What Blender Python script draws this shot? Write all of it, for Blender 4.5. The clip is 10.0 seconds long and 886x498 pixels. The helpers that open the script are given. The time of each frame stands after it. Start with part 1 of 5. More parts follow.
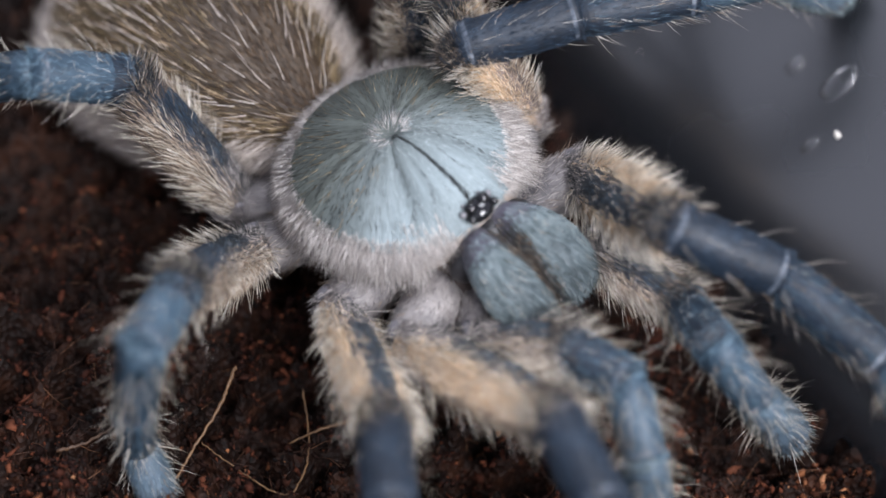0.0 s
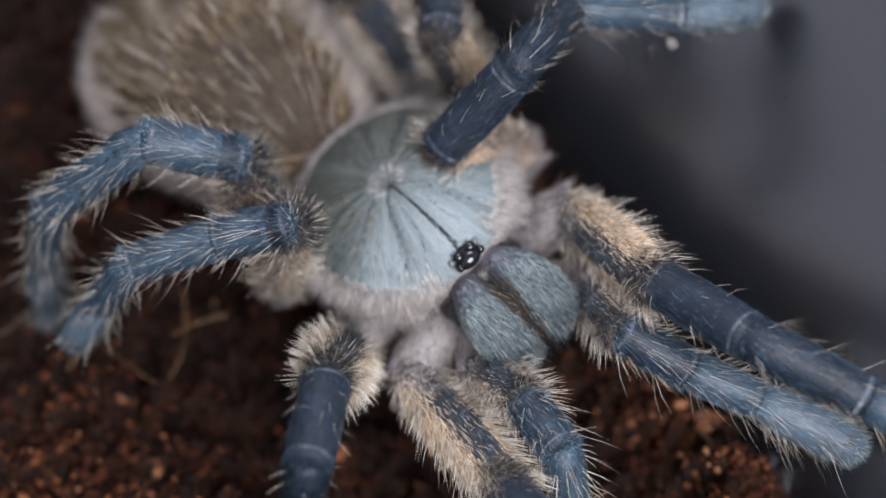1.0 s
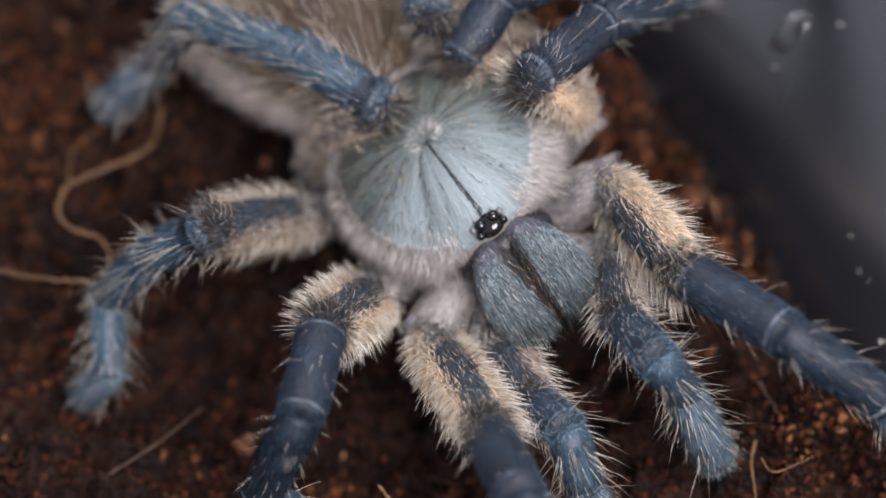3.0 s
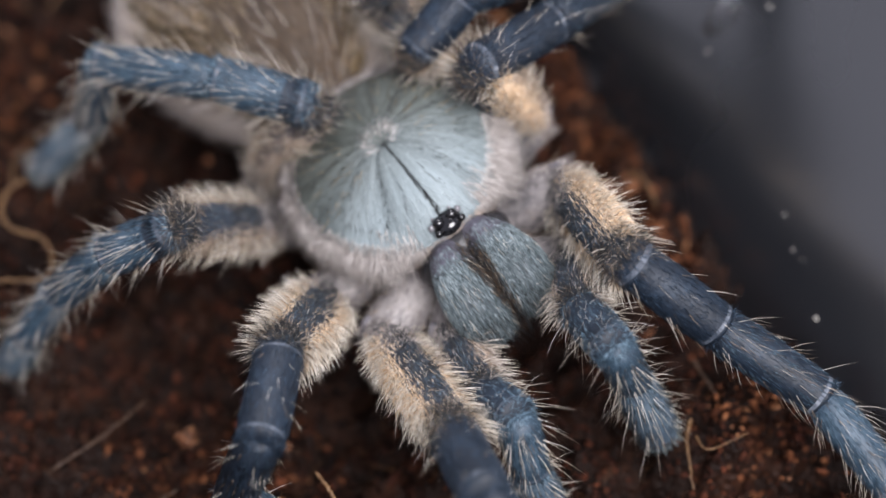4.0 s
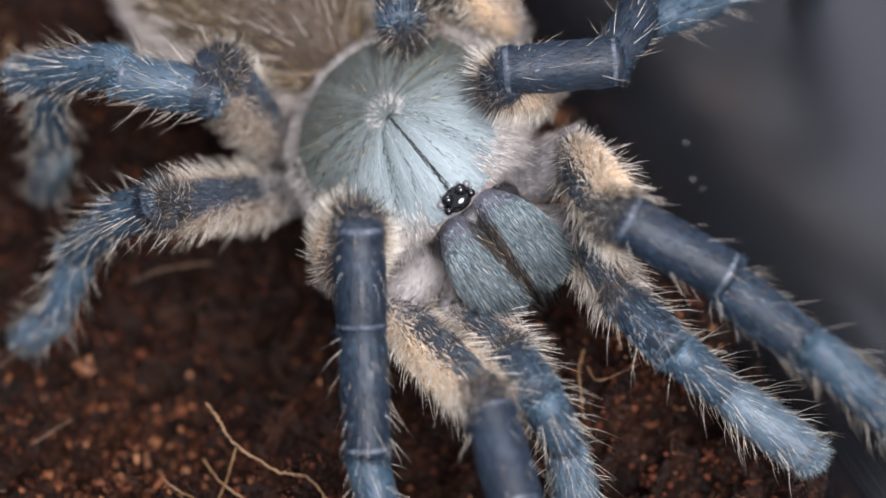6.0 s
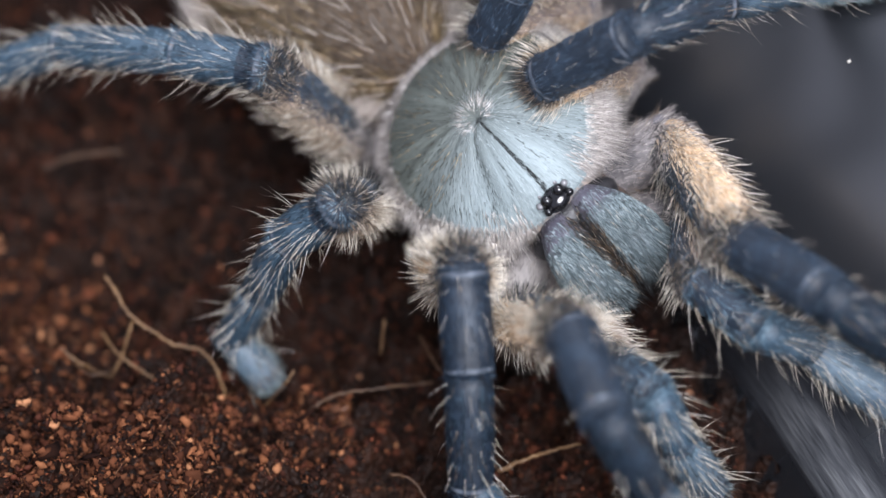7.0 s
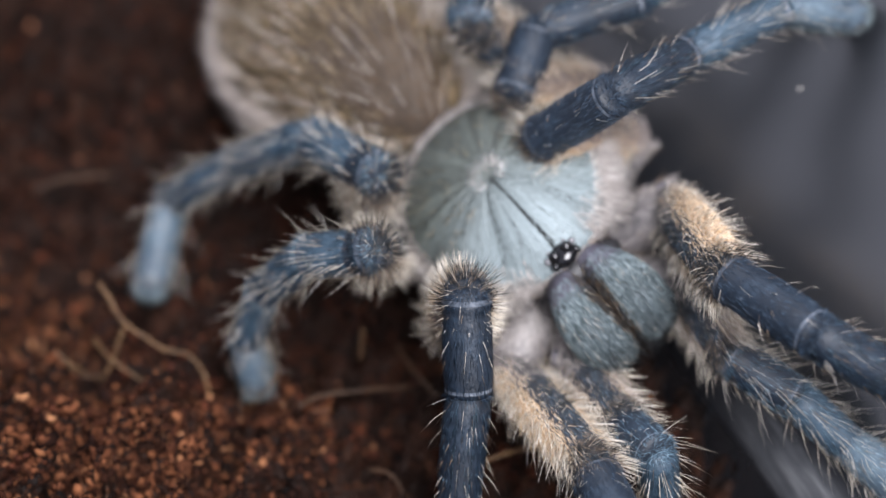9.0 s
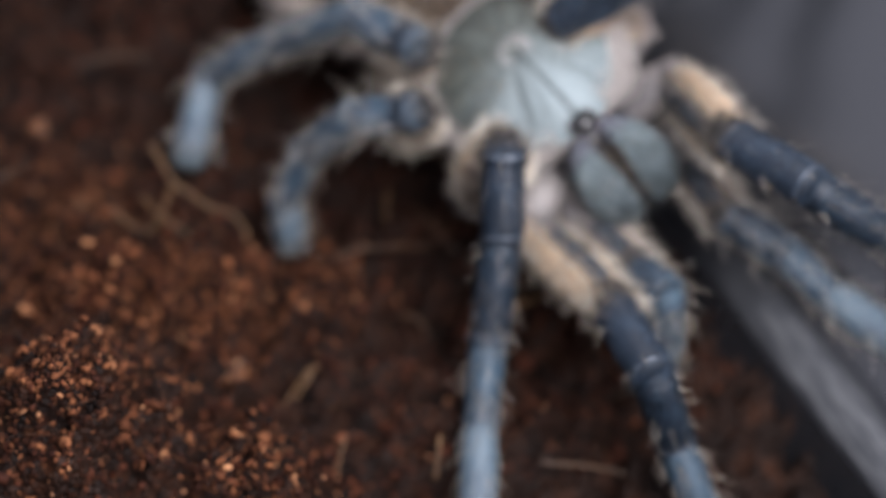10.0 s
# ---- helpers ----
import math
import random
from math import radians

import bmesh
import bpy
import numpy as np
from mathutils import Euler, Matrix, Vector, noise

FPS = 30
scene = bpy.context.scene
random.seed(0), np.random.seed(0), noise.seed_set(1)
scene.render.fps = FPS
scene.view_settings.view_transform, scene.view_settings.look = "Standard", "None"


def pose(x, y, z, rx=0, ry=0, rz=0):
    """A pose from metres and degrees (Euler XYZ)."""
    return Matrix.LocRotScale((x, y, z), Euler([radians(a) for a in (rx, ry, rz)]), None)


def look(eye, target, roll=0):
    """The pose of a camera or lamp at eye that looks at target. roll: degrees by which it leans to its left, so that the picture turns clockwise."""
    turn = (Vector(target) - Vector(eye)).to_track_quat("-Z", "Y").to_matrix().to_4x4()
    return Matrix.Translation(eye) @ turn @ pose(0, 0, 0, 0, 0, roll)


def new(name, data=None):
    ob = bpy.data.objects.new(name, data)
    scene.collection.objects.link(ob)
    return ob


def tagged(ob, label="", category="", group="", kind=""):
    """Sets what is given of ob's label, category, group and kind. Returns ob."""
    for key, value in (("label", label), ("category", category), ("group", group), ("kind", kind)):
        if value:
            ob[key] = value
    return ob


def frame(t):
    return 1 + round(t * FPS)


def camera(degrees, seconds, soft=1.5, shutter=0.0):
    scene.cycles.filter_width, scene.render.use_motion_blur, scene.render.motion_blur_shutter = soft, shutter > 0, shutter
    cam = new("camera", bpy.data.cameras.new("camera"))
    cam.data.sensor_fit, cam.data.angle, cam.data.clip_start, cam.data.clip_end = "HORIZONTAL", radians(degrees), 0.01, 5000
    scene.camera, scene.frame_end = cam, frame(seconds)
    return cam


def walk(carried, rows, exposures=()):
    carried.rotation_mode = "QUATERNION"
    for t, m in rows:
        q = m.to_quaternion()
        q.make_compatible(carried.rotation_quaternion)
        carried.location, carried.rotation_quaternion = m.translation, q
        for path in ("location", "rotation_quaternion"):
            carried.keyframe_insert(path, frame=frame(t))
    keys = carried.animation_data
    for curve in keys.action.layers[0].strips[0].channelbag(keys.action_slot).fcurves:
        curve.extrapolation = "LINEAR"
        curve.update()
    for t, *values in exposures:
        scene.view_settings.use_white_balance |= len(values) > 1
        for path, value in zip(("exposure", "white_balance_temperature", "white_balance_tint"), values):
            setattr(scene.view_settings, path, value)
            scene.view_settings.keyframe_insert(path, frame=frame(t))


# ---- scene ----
cam = camera(25.00, 10.0)
cam.data.dof.use_dof = True
cam.data.dof.focus_distance = 0.1575
cam.data.dof.aperture_fstop = 12.0
walk(cam, [
    (0, pose(-0.05669, -0.01937, 0.13863, 36.00, -5.65, -30.95)),
    (0.5, pose(-0.03492, -0.03060, 0.15692, 32.10, -0.12, -28.12)),
    (1, pose(-0.02913, -0.03926, 0.15886, 30.73, 1.24, -27.91)),
    (1.5, pose(-0.04134, -0.06971, 0.14294, 39.48, 0.12, -27.15)),
    (2, pose(-0.05127, -0.07071, 0.14626, 37.34, -2.81, -29.01)),
    (2.5, pose(-0.06245, -0.08226, 0.13990, 39.39, -3.76, -30.09)),
    (3, pose(-0.04619, -0.09013, 0.14845, 35.30, 0.46, -27.16)),
    (3.2, pose(-0.04311, -0.09265, 0.15000, 35.25, 0.87, -27.80)),
    (4.5, pose(-0.04106, -0.09720, 0.14559, 36.75, 2.36, -27.97)),
    (5, pose(-0.04432, -0.09977, 0.14296, 37.76, 1.98, -27.94)),
    (5.5, pose(-0.04467, -0.10115, 0.14163, 35.78, 1.94, -27.64)),
    (5.7, pose(-0.03895, -0.09562, 0.14602, 32.82, 1.98, -27.74)),
    (6.8, pose(-0.02411, -0.11655, 0.15024, 34.18, 3.12, -27.50)),
    (7, pose(-0.02708, -0.11541, 0.14668, 33.70, 2.03, -26.35)),
    (7.5, pose(-0.03636, -0.12554, 0.14683, 36.24, -0.93, -28.17)),
    (8, pose(-0.04017, -0.12720, 0.14615, 37.09, -1.64, -29.00)),
    (8.5, pose(-0.04143, -0.12681, 0.14699, 37.03, -1.44, -28.77)),
    (9, pose(-0.03962, -0.12663, 0.14842, 37.93, -0.54, -27.41)),
    (9.5, pose(-0.03918, -0.12964, 0.14994, 36.14, -0.84, -27.61)),
    (10, pose(-0.06637, -0.13723, 0.15582, 37.96, -5.16, -29.55)),
], [(0.0, 0.38, 6500, 12), (0.5, 0.12, 6500, 12), (1.0, 0.02, 6600, 13), (2.0, -0.08, 6850, 15), (3.0, 0.03, 6850, 15), (4.5, 0.16, 6750, 14), (5.5, 0.22, 6750, 14), (7.0, 0.32, 6450, 12), (8.5, 0.29, 6550, 12), (10.0, 0.1, 6700, 14)])

# ---- light ----
world = bpy.data.worlds.new("room")
scene.world = world
world.use_nodes = True
world.node_tree.nodes["Background"].inputs[0].default_value = (0.68, 0.72, 0.88, 1)
world.node_tree.nodes["Background"].inputs[1].default_value = 0.78
scene.view_settings.exposure = 0.0


def area_lamp(name, eye, target, size, watts, colour):
    data = bpy.data.lights.new(name, "AREA")
    data.shape, data.size, data.energy, data.color = "DISK", size, watts, colour
    ob = new(name, data)
    ob.matrix_world = look(eye, target)
    return ob


# main lamp, unseen: a fixed stand-in for a light near the camera
area_lamp("key_lamp", (0.0, -0.19, 0.27), (0.0, -0.01, 0.01), 0.2, 1.8, (0.93, 0.945, 1.0))
# weak lamp added behind, only for rim light
area_lamp("rim_lamp", (0.15, 0.25, 0.75), (0.0, 0.0, 0.0), 0.35, 2.5, (0.88, 0.92, 1.0))

# ---- materials ----


def material(name):
    m = bpy.data.materials.new(name)
    m.use_nodes = True
    nt = m.node_tree
    return m, nt, nt.nodes["Principled BSDF"]


def node(nt, kind, **inputs):
    n = nt.nodes.new(kind)
    for key, value in inputs.items():
        n.inputs[key.replace("_", " ")].default_value = value
    return n


def ramp(nt, source, stops):
    r = nt.nodes.new("ShaderNodeValToRGB")
    while len(r.color_ramp.elements) < len(stops):
        r.color_ramp.elements.new(0.5)
    for e, (pos, col) in zip(r.color_ramp.elements, stops):
        e.position, e.color = pos, (*col, 1)
    nt.links.new(source, r.inputs[0])
    return r


def bump(nt, bsdf, source, strength, distance):
    b = nt.nodes.new("ShaderNodeBump")
    b.inputs["Strength"].default_value, b.inputs["Distance"].default_value = strength, distance
    nt.links.new(source, b.inputs["Height"])
    nt.links.new(b.outputs[0], bsdf.inputs["Normal"])


def hair_material(name, stops, rough=0.45, gloss=0.35):
    m, nt, bsdf = material(name)
    g = nt.nodes.new("ShaderNodeNewGeometry")
    r = ramp(nt, g.outputs["Random Per Island"], stops)
    nt.links.new(r.outputs[0], bsdf.inputs["Base Color"])
    bsdf.inputs["Roughness"].default_value = rough
    bsdf.inputs["Specular IOR Level"].default_value = gloss
    return m


def skin_material(name, stops, scale, rough=0.55, relief=0.3, distance=0.00025):
    m, nt, bsdf = material(name)
    co = nt.nodes.new("ShaderNodeTexCoord")
    big = node(nt, "ShaderNodeTexNoise", Scale=scale, Detail=6.0, Roughness=0.65)
    fine = node(nt, "ShaderNodeTexNoise", Scale=scale * 9, Detail=4.0)
    for n in (big, fine):
        nt.links.new(co.outputs["Object"], n.inputs["Vector"])
    r = ramp(nt, big.outputs[0], stops)
    nt.links.new(r.outputs[0], bsdf.inputs["Base Color"])
    bsdf.inputs["Roughness"].default_value = rough
    bump(nt, bsdf, fine.outputs[0], relief, distance)
    return m


PALE_RIM = skin_material("pale_rim_skin", [(0.3, (0.32, 0.26, 0.22)), (0.7, (0.56, 0.48, 0.42))], 450, 0.7)
NAVY = skin_material("navy_cuticle", [(0.3, (0.00285, 0.006, 0.0113)), (0.55, (0.00665, 0.014, 0.0258)), (0.8, (0.019, 0.036, 0.0587))], 420, 0.55)
STEEL = skin_material("steel_blue_cuticle", [(0.3, (0.0133, 0.027, 0.0422)), (0.55, (0.0304, 0.057, 0.0845)), (0.8, (0.0665, 0.106, 0.144))], 420, 0.5)
SLATE = skin_material("slate_cuticle", [(0.3, (0.038, 0.06, 0.0876)), (0.6, (0.0855, 0.125, 0.16)), (0.85, (0.152, 0.2, 0.237))], 420, 0.5)
MAUVE = skin_material("mauve_grey_cuticle", [(0.34, (0.045, 0.042, 0.046)), (0.5, (0.17, 0.155, 0.155)), (0.7, (0.3, 0.275, 0.262))], 260, 0.55)
DARK = skin_material("black_cuticle", [(0.3, (0.008, 0.009, 0.012)), (0.7, (0.03, 0.028, 0.03))], 500, 0.35)
JOINT = skin_material("pale_joint_skin", [(0.35, (0.02, 0.03, 0.045)), (0.5, (0.07, 0.085, 0.11)), (0.7, (0.2, 0.22, 0.25))], 900, 0.6)
LILAC = skin_material("lilac_grey_skin", [(0.3, (0.045, 0.042, 0.048)), (0.7, (0.16, 0.15, 0.165))], 500, 0.4)
JAW_BASE = skin_material("purple_grey_skin", [(0.3, (0.03, 0.028, 0.038)), (0.55, (0.075, 0.072, 0.095)), (0.8, (0.16, 0.155, 0.19))], 350, 0.45)
UNDER = skin_material("brown_underside", [(0.3, (0.03, 0.02, 0.018)), (0.7, (0.09, 0.065, 0.055))], 400, 0.7)

H_NAVY = hair_material("navy_hair", [(0.0, (0.0038, 0.008, 0.0144)), (0.6, (0.0123, 0.025, 0.0443)), (1.0, (0.057, 0.092, 0.139))], 0.35)
H_STEEL = hair_material("steel_blue_hair", [(0.0, (0.019, 0.038, 0.0577)), (0.6, (0.05, 0.092, 0.131)), (1.0, (0.145, 0.218, 0.272))], 0.4)
H_PALE = hair_material("pale_seta", [(0.0, (0.42, 0.38, 0.32)), (0.6, (0.66, 0.58, 0.47)), (1.0, (0.8, 0.76, 0.7))], 0.4)
H_CREAM = hair_material("cream_fringe_hair", [(0.0, (0.5, 0.34, 0.2)), (0.5, (0.68, 0.5, 0.33)), (1.0, (0.8, 0.69, 0.55))], 0.5)
H_MAUVE = hair_material("mauve_grey_hair", [(0.0, (0.05, 0.045, 0.047)), (0.5, (0.2, 0.178, 0.172)), (1.0, (0.5, 0.455, 0.43))], 0.5)
H_BROWN = hair_material("dusky_brown_hair", [(0.0, (0.04, 0.03, 0.028)), (0.6, (0.12, 0.09, 0.07)), (1.0, (0.3, 0.22, 0.15))], 0.5)
H_DUSK = hair_material("dark_brown_hair", [(0.0, (0.018, 0.011, 0.007)), (0.7, (0.07, 0.041, 0.022)), (1.0, (0.24, 0.15, 0.08))], 0.5)
H_TEAL = hair_material("silver_teal_hair", [(0.0, (0.23, 0.28, 0.295)), (0.5, (0.33, 0.39, 0.41)), (1.0, (0.52, 0.58, 0.6))], 0.5)
H_OLIVE = hair_material("grey_green_hair", [(0.0, (0.024, 0.027, 0.024)), (0.6, (0.062, 0.069, 0.061)), (1.0, (0.15, 0.162, 0.146))], 0.7, 0.1)
H_FAWN = hair_material("fawn_hair", [(0.0, (0.1, 0.07, 0.05)), (0.5, (0.3, 0.225, 0.165)), (1.0, (0.58, 0.48, 0.38))], 0.5)
H_GOLD = hair_material("golden_brown_hair", [(0.0, (0.045, 0.03, 0.015)), (0.45, (0.14, 0.096, 0.047)), (0.8, (0.32, 0.225, 0.112)), (1.0, (0.66, 0.51, 0.3))], 0.45)
H_TAN = hair_material("pinkish_tan_hair", [(0.0, (0.34, 0.28, 0.24)), (0.5, (0.56, 0.48, 0.42)), (1.0, (0.76, 0.69, 0.63))], 0.5)
H_RIM = hair_material("grey_white_hair", [(0.0, (0.26, 0.23, 0.215)), (0.5, (0.5, 0.455, 0.425)), (1.0, (0.76, 0.72, 0.69))], 0.5)
H_BLUE = hair_material("pale_blue_hair", [(0.0, (0.0285, 0.055, 0.0803)), (0.6, (0.095, 0.162, 0.218)), (1.0, (0.285, 0.395, 0.469))], 0.4)
H_BASE = hair_material("purple_grey_hair", [(0.0, (0.03, 0.028, 0.036)), (0.6, (0.085, 0.08, 0.1)), (1.0, (0.25, 0.24, 0.28))], 0.5)
H_INK = hair_material("blackish_hair", [(0.0, (0.008, 0.009, 0.01)), (0.7, (0.025, 0.028, 0.03)), (1.0, (0.07, 0.075, 0.075))], 0.6, 0.2)
H_CHEL = hair_material("slate_teal_hair", [(0.0, (0.035, 0.05, 0.056)), (0.5, (0.14, 0.182, 0.196)), (1.0, (0.36, 0.43, 0.45))], 0.4)


def femur_material(name, flank, mid, twist=0.0):
    """Cream flanks with a dark blue band along the back of the thigh."""
    m, nt, bsdf = material(name)
    co = nt.nodes.new("ShaderNodeTexCoord")
    back = node(nt, "ShaderNodeVectorMath")
    back.operation = "DOT_PRODUCT"
    back.inputs[1].default_value = (-math.sin(math.radians(twist)), 0.0, math.cos(math.radians(twist)))
    nt.links.new(co.outputs["Object"], back.inputs[0])
    n = node(nt, "ShaderNodeTexNoise", Scale=900.0, Detail=5.0)
    nt.links.new(co.outputs["Object"], n.inputs["Vector"])
    a = node(nt, "ShaderNodeMath")
    a.operation = "MULTIPLY_ADD"
    a.inputs[1].default_value, a.inputs[2].default_value = 0.0012, -0.0006
    nt.links.new(n.outputs[0], a.inputs[0])
    b = node(nt, "ShaderNodeMath")
    b.operation = "ADD"
    nt.links.new(back.outputs["Value"], b.inputs[0])
    nt.links.new(a.outputs[0], b.inputs[1])
    c = node(nt, "ShaderNodeMapRange")
    c.inputs["From Min"].default_value, c.inputs["From Max"].default_value = -0.0022, 0.0014
    nt.links.new(b.outputs[0], c.inputs[0])
    r = ramp(nt, c.outputs[0], [(0.0, (0.09, 0.075, 0.075)), (0.35, mid), (0.55, flank), (0.76, flank), (0.86, mid), (1.0, (0.018, 0.021, 0.028))])
    nt.links.new(r.outputs[0], bsdf.inputs["Base Color"])
    bsdf.inputs["Roughness"].default_value = 0.55
    bump(nt, bsdf, n.outputs[0], 0.3, 0.0002)
    return m


FEMUR_SET = {tw: femur_material("cream_thigh", (0.52, 0.37, 0.24), (0.26, 0.2, 0.17), tw) for tw in (-38, 0, 38, 45)}
FEMUR_REAR = femur_material("mauve_thigh", (0.13, 0.11, 0.11), (0.07, 0.065, 0.08))


def carapace_material():
    """Pale teal velvet with darker rays that run out from the central pit."""
    m, nt, bsdf = material("teal_carapace")
    co = nt.nodes.new("ShaderNodeTexCoord")
    sep = nt.nodes.new("ShaderNodeSeparateXYZ")
    nt.links.new(co.outputs["Object"], sep.inputs[0])
    ang = node(nt, "ShaderNodeMath")
    ang.operation = "ARCTAN2"
    nt.links.new(sep.outputs[0], ang.inputs[0])
    nt.links.new(sep.outputs[1], ang.inputs[1])
    ln = node(nt, "ShaderNodeVectorMath")
    ln.operation = "LENGTH"
    nt.links.new(co.outputs["Object"], ln.inputs[0])
    comb = nt.nodes.new("ShaderNodeCombineXYZ")
    nt.links.new(ang.outputs[0], comb.inputs[0])
    nt.links.new(ln.outputs["Value"], comb.inputs[1])
    stretch = node(nt, "ShaderNodeVectorMath")
    stretch.operation = "MULTIPLY"
    stretch.inputs[1].default_value = (3.4, 240.0, 1.0)
    nt.links.new(comb.outputs[0], stretch.inputs[0])
    rays = node(nt, "ShaderNodeTexNoise", Scale=1.0, Detail=5.0, Roughness=0.6)
    nt.links.new(stretch.outputs[0], rays.inputs["Vector"])
    fine = node(nt, "ShaderNodeTexNoise", Scale=9.0, Detail=4.0)
    nt.links.new(stretch.outputs[0], fine.inputs["Vector"])
    front = node(nt, "ShaderNodeMapRange")
    front.inputs["From Min"].default_value, front.inputs["From Max"].default_value = -0.001, 0.006
    nt.links.new(sep.outputs[1], front.inputs[0])
    light = ramp(nt, rays.outputs[0], [(0.32, (0.1, 0.125, 0.13)), (0.5, (0.2, 0.245, 0.255)), (0.72, (0.3, 0.36, 0.38))])
    back = ramp(nt, rays.outputs[0], [(0.32, (0.036, 0.041, 0.036)), (0.5, (0.072, 0.082, 0.073)), (0.75, (0.125, 0.142, 0.128))])
    mix = nt.nodes.new("ShaderNodeMix")
    mix.data_type = "RGBA"
    nt.links.new(front.outputs[0], mix.inputs[0])
    nt.links.new(back.outputs[0], mix.inputs[6])
    nt.links.new(light.outputs[0], mix.inputs[7])
    nt.links.new(mix.outputs[2], bsdf.inputs["Base Color"])
    bsdf.inputs["Roughness"].default_value = 0.6
    bump(nt, bsdf, fine.outputs[0], 0.4, 0.0003)
    return m


CARAPACE = carapace_material()
ABDOMEN = skin_material("tan_abdomen_skin", [(0.3, (0.04, 0.03, 0.024)), (0.55, (0.09, 0.068, 0.05)), (0.8, (0.16, 0.125, 0.09))], 160, 0.7)
CHEL = skin_material("slate_teal_cuticle", [(0.3, (0.03, 0.04, 0.047)), (0.6, (0.085, 0.108, 0.12)), (0.85, (0.17, 0.2, 0.215))], 380, 0.45)


def plain(name, colour, rough, **more):
    m, nt, bsdf = material(name)
    bsdf.inputs["Base Color"].default_value = (*colour, 1)
    bsdf.inputs["Roughness"].default_value = rough
    for key, value in more.items():
        bsdf.inputs[key.replace("_", " ")].default_value = value
    return m


EYE = plain("black_eye", (0.003, 0.003, 0.004), 0.09, IOR=1.6)
PEARL = plain("pearly_eye", (0.16, 0.16, 0.17), 0.12)
WATER = plain("water", (1, 1, 1), 0.0, Transmission_Weight=1.0, IOR=1.33)
FLECK = skin_material("chalky_fleck", [(0.3, (0.5, 0.46, 0.4)), (0.7, (0.8, 0.77, 0.72))], 2000, 0.7)


def plastic_material():
    m, nt, bsdf = material("dark_grey_plastic")
    co = nt.nodes.new("ShaderNodeTexCoord")
    n = node(nt, "ShaderNodeTexNoise", Scale=22.0, Detail=4.0)
    f = node(nt, "ShaderNodeTexNoise", Scale=900.0, Detail=3.0)
    for k in (n, f):
        nt.links.new(co.outputs["Object"], k.inputs["Vector"])
    c = ramp(nt, n.outputs[0], [(0.3, (0.006, 0.0068, 0.0084)), (0.7, (0.01, 0.0112, 0.014))])
    nt.links.new(c.outputs[0], bsdf.inputs["Base Color"])
    r = node(nt, "ShaderNodeMapRange")
    r.inputs["To Min"].default_value, r.inputs["To Max"].default_value = 0.2, 0.34
    nt.links.new(n.outputs[0], r.inputs[0])
    nt.links.new(r.outputs[0], bsdf.inputs["Roughness"])
    bsdf.inputs["IOR"].default_value = 2.2
    bump(nt, bsdf, f.outputs[0], 0.02, 0.0001)
    return m


PLASTIC = plastic_material()


def soil_material():
    m, nt, bsdf = material("damp_coir_soil")
    co = nt.nodes.new("ShaderNodeTexCoord")
    n = node(nt, "ShaderNodeTexNoise", Scale=260.0, Detail=8.0, Roughness=0.7)
    f = node(nt, "ShaderNodeTexVoronoi", Scale=1400.0)
    for k in (n, f):
        nt.links.new(co.outputs["Object"], k.inputs["Vector"])
    c = ramp(nt, n.outputs[0], [(0.3, (0.003, 0.0016, 0.0012)), (0.5, (0.011, 0.0046, 0.0028)), (0.72, (0.045, 0.016, 0.0075))])
    nt.links.new(c.outputs[0], bsdf.inputs["Base Color"])
    bsdf.inputs["Roughness"].default_value = 0.65
    bsdf.inputs["Specular IOR Level"].default_value = 0.15
    bump(nt, bsdf, f.outputs[0], 0.8, 0.0006)
    return m


SOIL = soil_material()
CRUMB = hair_material("coir_crumb", [(0.0, (0.004, 0.0017, 0.0013)), (0.3, (0.014, 0.0052, 0.0034)), (0.65, (0.036, 0.0128, 0.0074)), (0.93, (0.072, 0.0265, 0.014)), (0.99, (0.13, 0.054, 0.028)), (1.0, (0.3, 0.18, 0.11))], 0.8, 0.15)
def patchy(m, scale, low, high):
    """Lets a hair or crumb colour drift over the ground."""
    nt = m.node_tree
    bsdf = nt.nodes["Principled BSDF"]
    source = bsdf.inputs["Base Color"].links[0].from_socket
    co = nt.nodes.new("ShaderNodeTexCoord")
    n = node(nt, "ShaderNodeTexNoise", Scale=scale, Detail=4.0, Roughness=0.6)
    nt.links.new(co.outputs["Object"], n.inputs["Vector"])
    r = ramp(nt, n.outputs[0], [(0.36, low), (0.64, high)])
    mix = nt.nodes.new("ShaderNodeMix")
    mix.data_type, mix.blend_type = "RGBA", "MULTIPLY"
    mix.inputs[0].default_value = 1.0
    nt.links.new(source, mix.inputs[6])
    nt.links.new(r.outputs[0], mix.inputs[7])
    nt.links.new(mix.outputs[2], bsdf.inputs["Base Color"])


patchy(CRUMB, 170.0, (0.29, 0.27, 0.27), (1.75, 1.36, 1.2))
CRUMB_PALE = hair_material("pale_coir_crumb", [(0.0, (0.00718, 0.0029, 0.00206)), (0.4, (0.034, 0.0125, 0.007)), (0.75, (0.11, 0.042, 0.021)), (0.95, (0.2, 0.083, 0.04)), (1.0, (0.34, 0.17, 0.09))], 0.9, 0.08)
patchy(CRUMB_PALE, 240.0, (0.65, 0.62, 0.62), (1.35, 1.25, 1.15))
CLUMP = hair_material("orange_coir_clump", [(0.0, (0.03, 0.0112, 0.00525)), (0.5, (0.0975, 0.0345, 0.0135)), (0.9, (0.195, 0.075, 0.03)), (1.0, (0.315, 0.165, 0.0825))], 0.4, 0.4)
CHIP = hair_material("bark_chip", [(0.0, (0.014, 0.0055, 0.003)), (0.7, (0.05, 0.018, 0.0075)), (1.0, (0.16, 0.07, 0.03))], 0.5)
